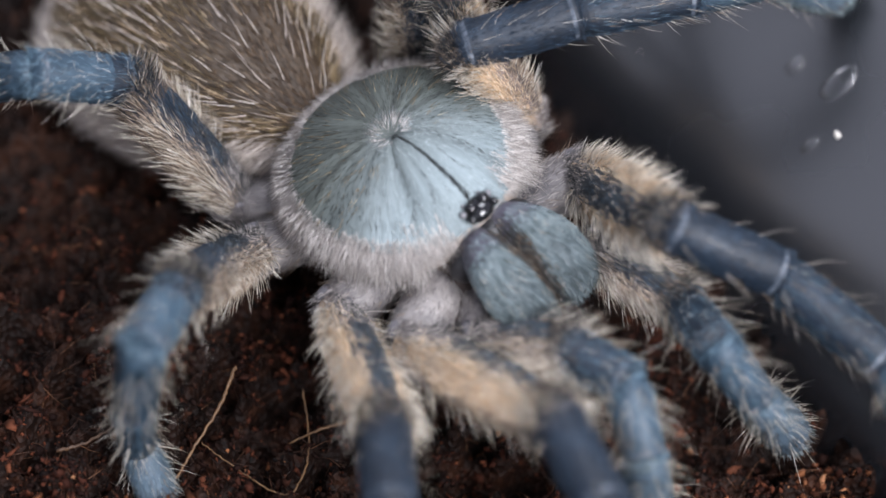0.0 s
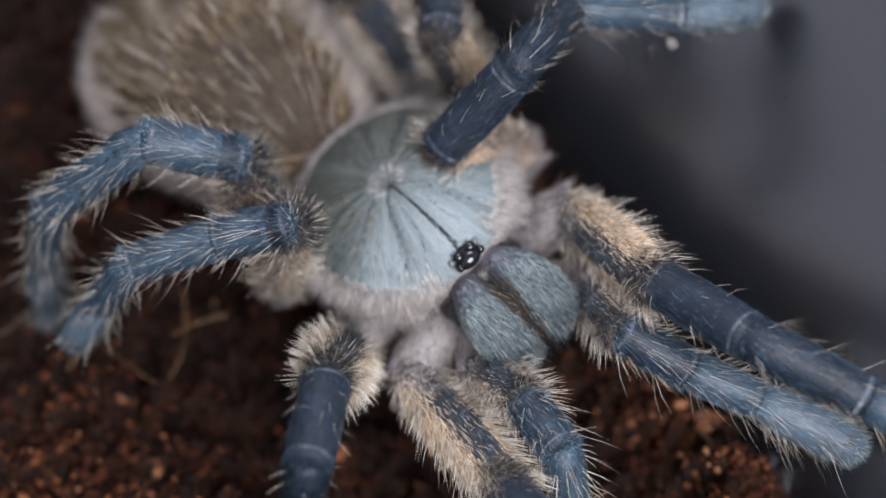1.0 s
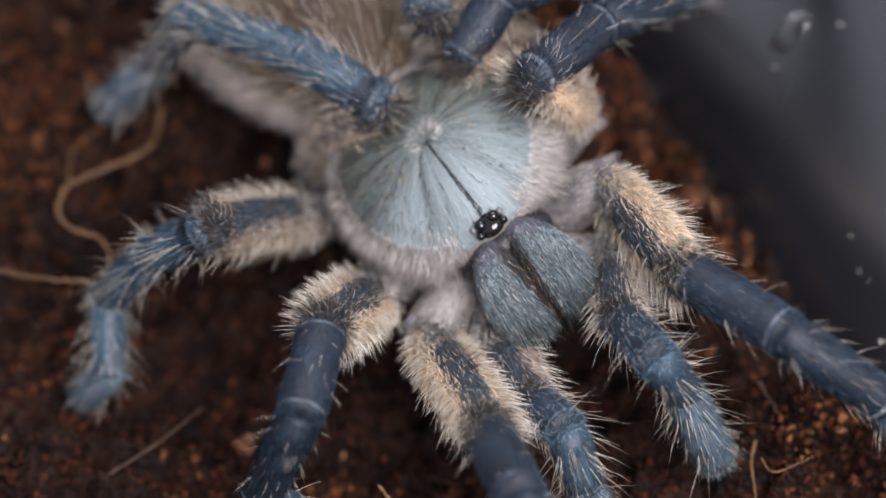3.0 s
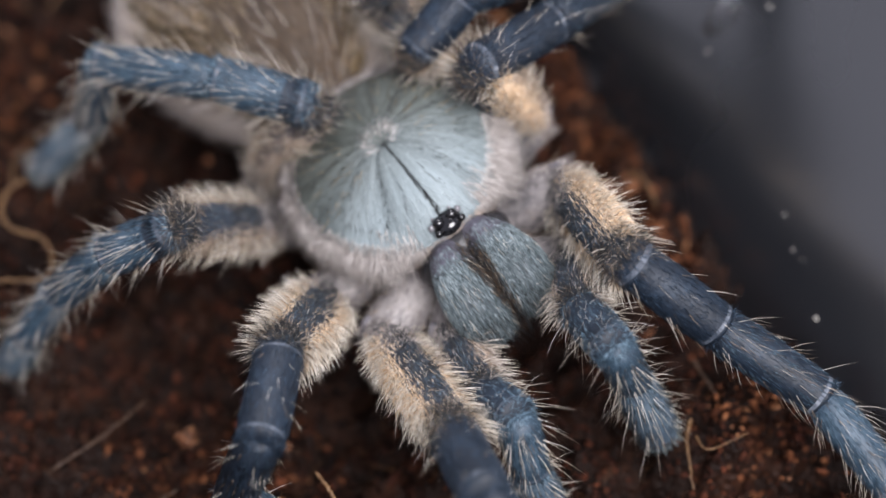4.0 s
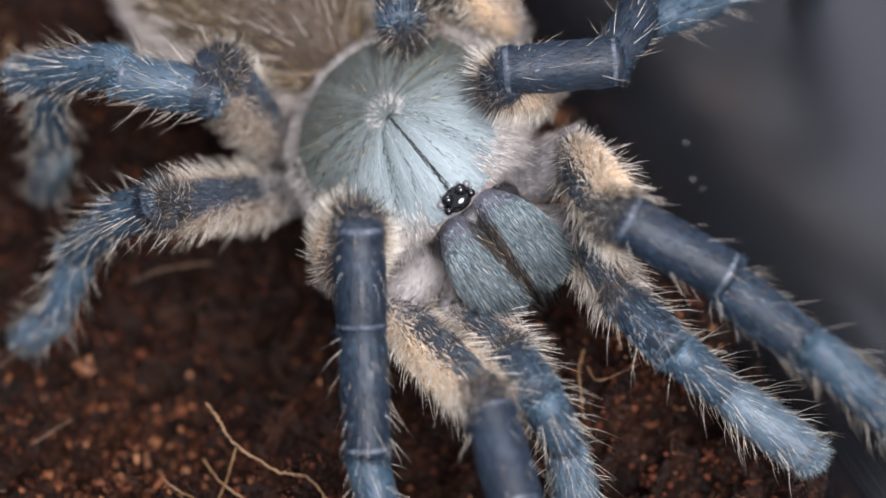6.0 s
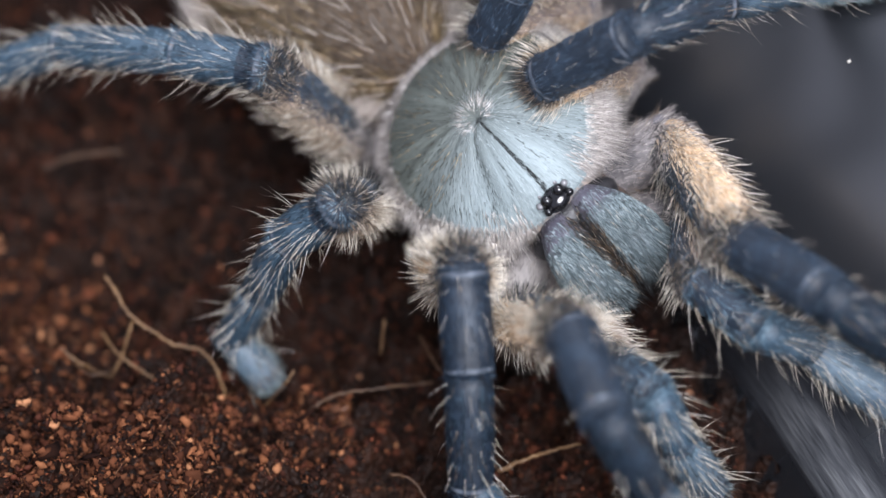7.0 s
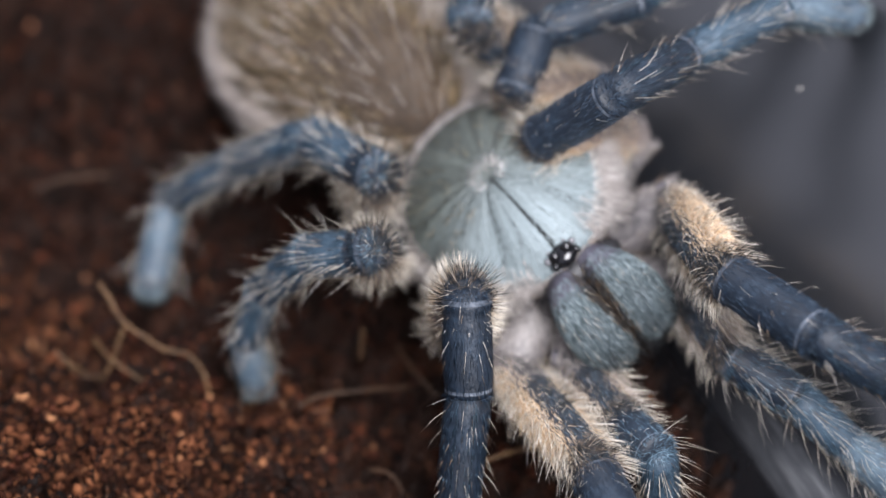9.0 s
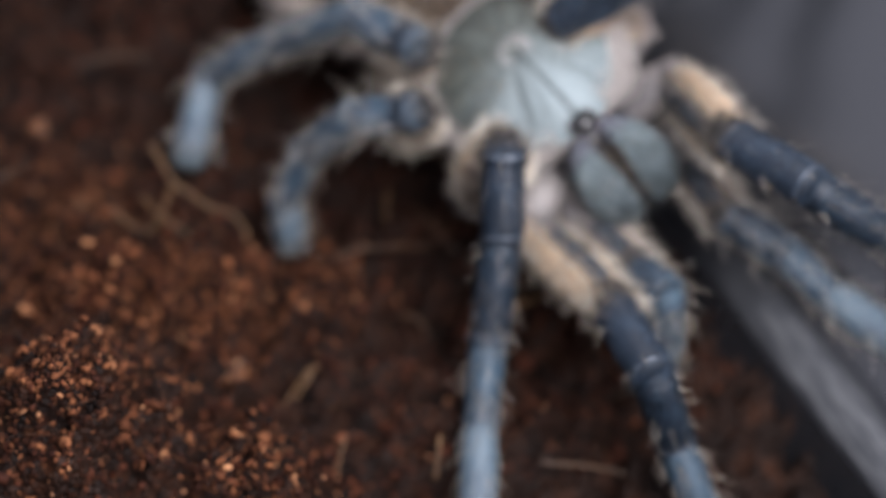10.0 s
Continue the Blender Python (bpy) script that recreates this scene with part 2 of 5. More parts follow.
ROOT_DARK = skin_material("dark_brown_root", [(0.3, (0.027, 0.0115, 0.0048)), (0.6, (0.062, 0.028, 0.0105)), (0.85, (0.135, 0.07, 0.027))], 500, 0.55)
ROOT = skin_material("straw_root", [(0.3, (0.06, 0.028, 0.012)), (0.6, (0.16, 0.085, 0.034)), (0.85, (0.32, 0.2, 0.1))], 500, 0.5)

# ---- mesh tools: all in millimetres ----
rng = np.random.default_rng(7)


class Geo:
    """Gathers points, faces and their materials, in millimetres."""

    def __init__(self, *materials):
        self.v, self.f, self.m, self.s, self.n = [], [], [], [], 0
        self.materials = list(materials)

    def slot(self, mat):
        if mat not in self.materials:
            self.materials.append(mat)
        return self.materials.index(mat)

    def add(self, v, f, mat, smooth=True):
        """v: (n, 3); f: (k, 3 or 4)."""
        f = np.asarray(f, np.int64) + self.n
        self.v.append(np.asarray(v, float))
        self.f.append(f)
        self.m.append(np.full(len(f), self.slot(mat)))
        self.s.append(np.full(len(f), smooth))
        self.n += len(v)

    def mesh(self, name):
        me = bpy.data.meshes.new(name)
        v = np.concatenate(self.v) * 0.001
        loops = np.concatenate([f.ravel() for f in self.f])
        sizes = np.concatenate([np.full(len(f), f.shape[1]) for f in self.f])
        me.vertices.add(len(v))
        me.vertices.foreach_set("co", v.ravel())
        me.loops.add(len(loops))
        me.loops.foreach_set("vertex_index", loops)
        me.polygons.add(len(sizes))
        me.polygons.foreach_set("loop_start", np.concatenate([[0], np.cumsum(sizes)[:-1]]))
        me.polygons.foreach_set("material_index", np.concatenate(self.m))
        me.polygons.foreach_set("use_smooth", np.concatenate(self.s))
        for mat in self.materials:
            me.materials.append(mat)
        me.update(calc_edges=True)
        me.validate()
        return me


def part(name, geo, parent, label=""):
    """Links one mesh under a thing or a part."""
    ob = new(name, geo.mesh(name))
    ob.parent = parent
    return tagged(ob, label)


def unit(a):
    return a / np.maximum(np.linalg.norm(a, axis=-1, keepdims=True), 1e-9)


def grid_faces(rows, n, loop=True):
    k = np.arange(n if loop else n - 1)
    a = (np.arange(rows - 1)[:, None] * n + k[None]).ravel()
    b = (np.arange(rows - 1)[:, None] * n + ((k + 1) % n)[None]).ravel()
    return np.stack([a, b, b + n, a + n], 1)


def rings(geo, centres, across, up, mat, n=18, mats=None):
    """A closed skin over rings: centres (m, 3), with half axes across and up, both (m, 3)."""
    a = np.arange(n) * 2 * math.pi / n
    v = centres[:, None] + np.cos(a)[None, :, None] * across[:, None] + np.sin(a)[None, :, None] * up[:, None]
    faces = grid_faces(len(centres), n)
    if mats is None:
        geo.add(v.reshape(-1, 3), faces, mat)
    else:
        geo.add(v.reshape(-1, 3), faces, mat)
        geo.m[-1] = np.repeat([geo.slot(q) for q in mats], n)


def fur(geo, root, way, length, width, mat, curl=None, steps=None):
    """Tapered hairs with three sides, the long ones bent. root, way: (k, 3); length, width: (k,); curl: (k, 3), the way the tips bend."""
    k = len(root)
    if not k:
        return
    if steps is None:
        steps = 1 if length.mean() < 1.45 else 2
    way = unit(way)
    side = unit(np.cross(way, unit(rng.normal(size=(k, 3)))))
    third = np.cross(way, side)
    curl = np.zeros((k, 3)) if curl is None else curl
    a = np.arange(3) * 2 * math.pi / 3
    spoke = np.cos(a)[None, :, None] * side[:, None] + np.sin(a)[None, :, None] * third[:, None]
    pts = []
    for i in range(steps):
        u = i / steps
        c = root + way * (length * u)[:, None] + curl * (length * u * u)[:, None]
        pts.append(c[:, None] + spoke * (width * (1 - 0.75 * u))[:, None, None])
    tip = root + way * length[:, None] + curl * length[:, None]
    per = 3 * steps + 1
    v = np.concatenate(pts + [tip[:, None]], 1).reshape(-1, 3)
    base = (np.arange(k) * per)[:, None]
    top = 3 * (steps - 1)
    tri = np.array([[top, top + 1, per - 1], [top + 1, top + 2, per - 1], [top + 2, top, per - 1]])
    quads = np.array([[3 * i + j, 3 * i + (j + 1) % 3, 3 * i + 3 + (j + 1) % 3, 3 * i + 3 + j] for i in range(steps - 1) for j in range(3)])
    start = geo.n
    geo.add(v, (base[:, :, None] + tri[None]).reshape(-1, 3), mat)
    if len(quads):
        q = (base[:, :, None] + quads[None]).reshape(-1, 4) + start
        geo.f.append(q)
        geo.m.append(np.full(len(q), geo.slot(mat)))
        geo.s.append(np.full(len(q), True))


# ---- the tarantula: limbs ----
# a limb segment runs along +y from its upper joint, its back is +z


def segment_shape(kind, length, r):
    """Rings along a segment, as parts of its length, with round ends, and their radii."""
    s = np.array([0, 0.05, 0.12, 0.25, 0.4, 0.55, 0.7, 0.82, 0.9, 0.95, 0.985, 1.0])
    belly = np.sin(np.pi * s)
    if kind == "femur":
        rad = r * (0.9 + 0.2 * belly)
    elif kind == "patella":
        rad = r * (0.97 + 0.07 * belly + 0.03 * s + 0.08 * (np.abs(s - 0.05) < 0.01))
    elif kind == "tarsus":
        rad = r * (0.88 + 0.14 * s + 0.1 * belly)
    else:
        rad = r * (1.02 - 0.1 * s + 0.03 * belly)
    if kind not in ("tarsus", "femur"):
        rad = rad * np.where(np.abs(s - 0.95) < 0.01, 0.985, 1)
    if kind in ("tibia", "metatarsus", "tarsus"):
        rad = rad * np.interp(s, [0, 0.05, 0.12, 0.2], [0.72, 0.86, 0.97, 1])
    w = np.array([1.0, 0.92, 0.7, 0.38])
    hy, ty = -(0.5 if kind == "patella" else 0.45) * rad[0] / length * w, 1 + (1.0 if kind == "tarsus" else 0.35) * rad[-1] / length * w[::-1]
    h = np.sqrt(np.clip(1 - w * w, 0.002, 1))
    return np.concatenate([hy, s, ty]), np.concatenate([rad[0] * h, rad, rad[-1] * h[::-1]])


def on_segment(count, length, s_grid, rad, lo=0.03, hi=0.97, centre=None, spread=None, wide=1.0):
    """Random places on a segment: the point, its outward normal and the angle round it (90 is the back)."""
    s = rng.uniform(lo, hi, count)
    a = rng.uniform(0, 2 * math.pi, count) if centre is None else np.radians(centre) + rng.normal(0, math.radians(spread), count)
    r = np.interp(s, s_grid, rad)
    n = np.stack([np.cos(a) * wide, np.zeros(count), np.sin(a)], 1)
    p = np.stack([np.cos(a) * r * wide, s * length, np.sin(a) * r], 1)
    return p, unit(n), s, np.degrees(a) % 360


def limb_segment(kind, length, r, parent, palp=False, rear=False, twist=0):
    g = Geo()
    s, rad = segment_shape(kind, length, r)
    wide = 0.92 if kind == "femur" else 1.0
    skin = {"femur": FEMUR_SET[twist], "patella": NAVY, "tibia": NAVY, "metatarsus": STEEL, "tarsus": SLATE}[kind]
    if palp:
        skin = {"femur": FEMUR_REAR, "patella": NAVY, "tibia": STEEL, "tarsus": SLATE}[kind]
    if rear:
        skin = {"femur": FEMUR_REAR, "patella": STEEL, "tibia": STEEL, "metatarsus": STEEL, "tarsus": SLATE}[kind]
    c = np.stack([0 * s, s * length, 0 * s], 1)
    ring = [skin] * (len(s) - 1)
    if kind in ("patella", "tibia", "metatarsus", "femur"):
        ring[13] = JOINT
    if kind == "patella":
        ring[4] = JOINT
        if rear:
            ring[:7] = [NAVY] * 4 + [JOINT] + [NAVY] * 2
    if kind == "femur":
        ring[14:] = [NAVY] * len(ring[14:])
    X, Z = np.array([1.0, 0, 0]), np.array([0, 0, 1.0])
    rings(g, c, X * (rad * wide)[:, None], Z * rad[:, None], skin, 20, ring)
    Y = np.array([0, 1.0, 0])

    def coat(count, long, lean, mat, width=0.03, lo=0.0, hi=0.97, centre=None, spread=None, curl=0.25, steps=None, jitter=0.2):
        p, n, q, a = on_segment(count, length, s, rad, lo, hi, centre, spread, wide)
        rise = np.clip(np.interp(q, s, np.gradient(rad, s * length)), -0.6, 2.5)[:, None]
        way = unit(Y + n * rise) * math.cos(math.radians(lean)) + n * math.sin(math.radians(lean)) + rng.normal(0, jitter * 0.5, (count, 3))
        ln = long * rng.uniform(0.55, 1.15, count)
        fur(g, p - n * 0.05, way, ln, np.full(count, width), mat, (Y - n * 0.4) * curl * rng.uniform(0.2, 1, (count, 1)), steps)

    area = length * r / 20.0
    k = lambda per: int(per * area)
    if kind == "femur":
        flank, fringe = (H_FAWN, H_TAN) if (rear or palp) else (H_CREAM, H_CREAM)
        coat(k(1500), 0.8, 9, H_INK, 0.028, 0.1, 1.0, 90 + twist, 21)
        coat(k(700), 0.85, 10, H_NAVY, 0.03, 0.25, 1.0, 90 + twist, 25)
        coat(k(160), 0.9, 12, H_MAUVE, 0.024, 0.05, 0.95, 90 + twist, 30)
        coat(k(240), 0.9, 11, H_STEEL, 0.026, 0.3, 1.0, 90 + twist, 24)
        coat(k(200), 1.0, 22, H_MAUVE, 0.028, 0.0, 0.3, 90, 40)
        coat(k(75), 1.7, 58, H_INK, 0.026, 0.02, 0.6, 90 + twist, 20, curl=0.15)
        for c0 in (8 + twist, 172 + twist):
            out = -1 if c0 < 90 else 1
            coat(k(2600), 1.0, 8, flank, 0.032, 0.06, 0.8 if rear else 0.93, c0, 25)
            coat(k(50), 1.1, 12, H_BROWN, 0.028, 0.06, 0.6, c0, 24)
            coat(k(190), 2.1, 26, flank if rear else fringe, 0.034, 0.08, 0.92, c0 - out * 6, 16, curl=0.2)
            coat(k(100 if rear else 70 if palp else 190), 3.1, 40, H_PALE, 0.038, 0.04, 0.75 if rear else 0.97, c0 - out * 10, 15, curl=0.12, steps=2, jitter=0.12)
        coat(k(700), 1.2, 25, H_MAUVE, 0.036, -0.05, 0.25)
        coat(k(700), 1.3, 30, H_FAWN, 0.032, 0.1, 0.9, 270, 40, curl=0.3)
        coat(k(110), 2.7, 45, H_PALE, 0.034, 0.1, 0.97, 270, 62, curl=0.15, steps=2)
        coat(k(110), 2.2, 40, H_BROWN, 0.03, 0.05, 0.9, 270, 60, curl=0.15, steps=2)
        # the bristly crown above the knee
        coat(k(750), 0.9, 18, H_INK, 0.032, 0.86, 1.0 + 0.3 * r / length, 90, 62)
        if rear:
            coat(k(1600), 1.0, 12, H_NAVY, 0.032, 0.55, 1.0, 90, 80)
        coat(k(300), 1.0, 22, H_NAVY, 0.03, 0.84, 1.0, 90, 55)
        coat(k(420), 1.4, 36, H_BROWN, 0.026, 0.82, 1.0 + 0.3 * r / length, 90, 85)
        coat(k(130), 2.0, 62, H_INK, 0.028, 0.92, 1.04, 90, 60, curl=0.1)
        coat(k(42), 2.2, 55, H_PALE, 0.021, 0.88, 1.04, 90, 80, curl=0.1, steps=2)
    else:
        far = {"patella": 0, "tibia": 1, "metatarsus": 2, "tarsus": 3}[kind]
        main = (H_NAVY, H_CHEL if palp else H_NAVY, H_STEEL, H_CHEL)[far]
        shaggy = palp or rear
        if shaggy:
            main = (H_STEEL, H_BLUE, H_BLUE, H_CHEL)[far] if palp else (H_BLUE, H_BLUE, H_BLUE, H_CHEL)[far]
        coat(k(2000), 0.85, 9, main, 0.03, -0.65 * r / length, 1.0)
        if kind == "patella":
            # the furry round end above the knee
            n_ = 420
            u_, a_ = np.sqrt(rng.uniform(0, 1, n_)), rng.uniform(0, 2 * math.pi, n_)
            out_ = np.stack([np.cos(a_) * u_, 0 * u_, np.sin(a_) * u_], 1)
            p_ = out_ * r * 0.97 - np.array([0, 0.5 * r, 0]) * np.sqrt(np.clip(1 - u_ * u_, 0, 1))[:, None]
            fur(g, p_, out_ * 0.6 + [0, 0.8, 0.1] + rng.normal(0, 0.15, (n_, 3)), rng.uniform(0.3, 0.6, n_), np.full(n_, 0.028), H_NAVY, np.tile([0, 0.3, 0], (n_, 1)))
            if rear:
                coat(k(1300), 0.9, 10, H_NAVY, 0.032, -0.5 * r / length, 0.38)
            fur(g, p_[:40], out_[:40] + [0, -0.3, 0.3] + rng.normal(0, 0.2, (40, 3)), rng.uniform(0.8, 1.5, 40), np.full(40, 0.026), H_BROWN)
            fur(g, p_[90:102], out_[90:102] + [0, -0.2, 0.3] + rng.normal(0, 0.2, (12, 3)), rng.uniform(0.8, 1.5, 12), np.full(12, 0.022), H_PALE)
        for at, sign, deep, rr in ((0.0, -1, 0.45, 0.9), (1.0, 1, 1.0 if kind == "tarsus" else 0.35, 0.93)):
            n_ = 420 if kind == "tarsus" else 260
            u_, a_ = np.sqrt(rng.uniform(0, 1, n_)), rng.uniform(0, 2 * math.pi, n_)
            out_ = np.stack([np.cos(a_) * u_, sign * deep * np.sqrt(np.clip(1 - u_ * u_, 0, 1)), np.sin(a_) * u_], 1)
            p_ = out_ * np.interp(at, s, rad) * 0.98 + np.array([0, at * length, 0])
            fur(g, p_, out_ * 0.9 + np.array([0, 0.25, 0.05]) + rng.normal(0, 0.25, (n_, 3)), rng.uniform(0.4, 0.9, n_), np.full(n_, 0.032), main)
        coat(k(750), 0.9, 14, H_BLUE if shaggy else H_STEEL if far else H_NAVY, 0.028, -0.6 * r / length)
        coat(k(100 if shaggy else (14, 30, 70, 60)[far]), 2.1, 40, H_PALE, 0.02, 0.03, 1.0, curl=0.35, steps=2)
        coat(k(55 if shaggy else (5, 14, 22, 10)[far]), 3.7 if shaggy else 3.0, 55, H_PALE, 0.021, 0.05, 1.0, curl=0.25, steps=2)
        coat(k(90 if shaggy else (25, 60, 80, 60)[far]), 1.6, 38, H_BROWN, 0.028, 0.03, 1.0, curl=0.3)
        if far in (1, 2) and not palp:
            for c0 in (66, 114):
                coat(k(200), 0.8, 7, H_STEEL, 0.022, 0.05, 0.92, c0, 3.0)
        if kind == "tarsus":
            coat(k(1100), 0.8, 55, H_CHEL, 0.035, 0.0, 1.0, 270, 45)
            coat(70, 0.9, 20, H_BROWN, 0.04, 0.95, 1.04)
    return part(kind, g, parent)


def tube_between(geo, a, b, ra, rb, mat, n=16, count=9, bulge=0.12):
    a, b = np.asarray(a, float), np.asarray(b, float)
    u = np.linspace(0, 1, count)
    d = unit(b - a)
    side = unit(np.cross(d, [0, 0, 1.0]))
    up = np.cross(side, d)
    r = ra + (rb - ra) * u + bulge * np.sin(np.pi * u)
    r = r * np.where((u == 0) | (u == 1), 0.3, 1)
    ends = np.where(u == 0, -0.3 * ra, np.where(u == 1, 0.3 * rb, 0))
    c = a + (b - a) * u[:, None] + d * ends[:, None]
    rings(geo, c, side * r[:, None], up * r[:, None], mat, n)
    return d, side, up, r, u


def limb_base(name, root, parent, thick, label):
    """Coxa and trochanter: the furry stump between the body and the thigh."""
    g = Geo()
    root = np.asarray(root, float)
    inner = np.array([root[0] * 0.38, root[1] * 0.62 + 0.6, root[2] - 0.8])
    d, side, up, r, u = tube_between(g, inner, root, thick * 1.12, thick, MAUVE)
    k = 2000
    q = rng.uniform(0.1, 1.08, k)
    a = rng.uniform(0, 2 * math.pi, k)
    n = side * np.cos(a)[:, None] + up * np.sin(a)[:, None]
    p = inner + (root - inner) * q[:, None] + n * np.interp(q, u[1:-1], r[1:-1])[:, None]
    way = d + n * 0.4 + rng.normal(0, 0.22, (k, 3))
    fur(g, p[:200] - n[:200] * 0.1, way[:200], rng.uniform(0.6, 1.5, 200), np.full(200, 0.026), H_RIM, -n[:200] * 0.2)
    fur(g, p[200:] - n[200:] * 0.1, way[200:], rng.uniform(0.5, 1.4, k - 200), np.full(k - 200, 0.028), H_MAUVE, -n[200:] * 0.2)
    fur(g, p[:120], way[:120] + n[:120] * 0.5, rng.uniform(0.8, 1.6, 120), np.full(120, 0.026), H_BROWN)
    # the bare knobs of the trochanter
    for w in (-0.5, 0.55):
        at = root + (up * 0.7 + side * w) * thick
        tube_between(g, at - d * 0.9, at + d * 0.6, 0.46, 0.4, LILAC, 12, 7, 0.1)
    ob = part(name, g, parent, label)
    return ob


spider = tagged(new("tarantula"), "blue-grey tarantula with cream-fringed legs walking on damp soil", "tarantula")
spider.empty_display_size = 0.01
LIMB_SET = {}


def limb(key, root, lengths, thick):
    palp = len(lengths) == 4
    twist = {"right_first": 38, "left_first": -38, "right_second": 45}.get(key, 0)
    rear = key in ("right_third", "right_fourth", "left_fourth")
    kinds = ("femur", "patella", "tibia", "tarsus") if palp else ("femur", "patella", "tibia", "metatarsus", "tarsus")
    scale = (1.12, 1.0, 0.97, 1.02) if palp else (1.15, 1.0, 0.97, 0.86, 0.84)
    base = limb_base("pedipalp" if palp else "leg", root, spider, thick * (1.0 if palp else 1.15),
                     "short feeler beside the jaws, furry mauve-grey base" if palp else "jointed walking leg with a furry mauve-grey base")
    segs = [limb_segment(k, ln, thick * sc, base, palp, rear, twist) for k, ln, sc in zip(kinds, lengths, scale)]
    LIMB_SET[key] = (root, lengths, segs)


limb("right_palp", (5.54, 13.15, 10.02), (8.54, 4.86, 5.60, 7.67), 1.75)
limb("left_palp", (-6.39, 13.64, 9.07), (8.70, 6.10, 6.06, 7.71), 1.75)
limb("right_first", (9.90, 9.97, 11.15), (15.98, 8.12, 8.33, 9.80, 7.21), 1.95)
limb("left_first", (-10.02, 9.09, 11.28), (13.85, 8.99, 10.10, 9.29, 7.31), 1.95)
limb("right_second", (11.56, 3.29, 11.79), (14.99, 7.73, 9.53, 7.30, 8.90), 1.90)
limb("left_second", (-11.80, 0.70, 10.90), (11.70, 8.97, 9.45, 9.67, 7.16), 1.90)
limb("right_third", (11.60, -6.60, 12.20), (15.19, 6.15, 7.72, 6.45, 4.18), 1.80)
limb("left_third", (-12.90, -6.40, 10.60), (11.89, 5.65, 9.48, 10.33, 7.02), 1.80)
limb("right_fourth", (9.30, -12.26, 11.47), (15.29, 7.96, 10.93, 9.80, 7.84), 1.90)
limb("left_fourth", (-10.43, -12.06, 10.88), (13.55, 7.57, 11.14, 12.01, 7.51), 1.90)

# ---- the tarantula: body ----


def outline(a):
    """Half axis of the carapace seen from above, at the angle a from straight ahead, in millimetres from the pit."""
    a = np.abs((a + math.pi) % (2 * math.pi) - math.pi)
    return np.interp(a, np.radians([0, 12, 22, 32, 45, 65, 85, 105, 125, 145, 165, 180]),
                     [9.75, 9.75, 9.75, 9.6, 9.25, 9.0, 9.1, 9.2, 9.2, 9.0, 8.8, 8.7])


def dome(x, y):
    a = np.arctan2(x, y)
    rho = np.hypot(x, y) / outline(a)
    drop = np.interp(np.abs(a), [0, 0.6, 1.2, 2.2, 3.15], [3.6, 4.2, 3.7, 2.7, 2.3])
    z = 20.6 - drop * np.clip(rho, 0, 1.2) ** 2.4
    z += 0.9 * np.exp(-((x / 3.6) ** 2)) * np.clip(y / 9.0, 0, 1) * np.clip(1.25 - rho, 0, 1)
    z -= 0.75 * np.exp(-(x * x + y * y) / 1.3)
    groove = np.exp(-((np.abs(a) - 0.62) / 0.07) ** 2) + np.exp(-((np.abs(a) - 1.25) / 0.07) ** 2) + np.exp(-((np.abs(a) - 1.9) / 0.08) ** 2) + np.exp(-((np.abs(a) - 2.6) / 0.08) ** 2)
    z -= 0.14 * groove * np.clip(rho * 3, 0, 1) * np.clip(1.05 - rho, 0, 1)
    z -= 0.04 * np.exp(-((x / 0.3) ** 2)) * (y > 0) * (y < 9.5)
    return z


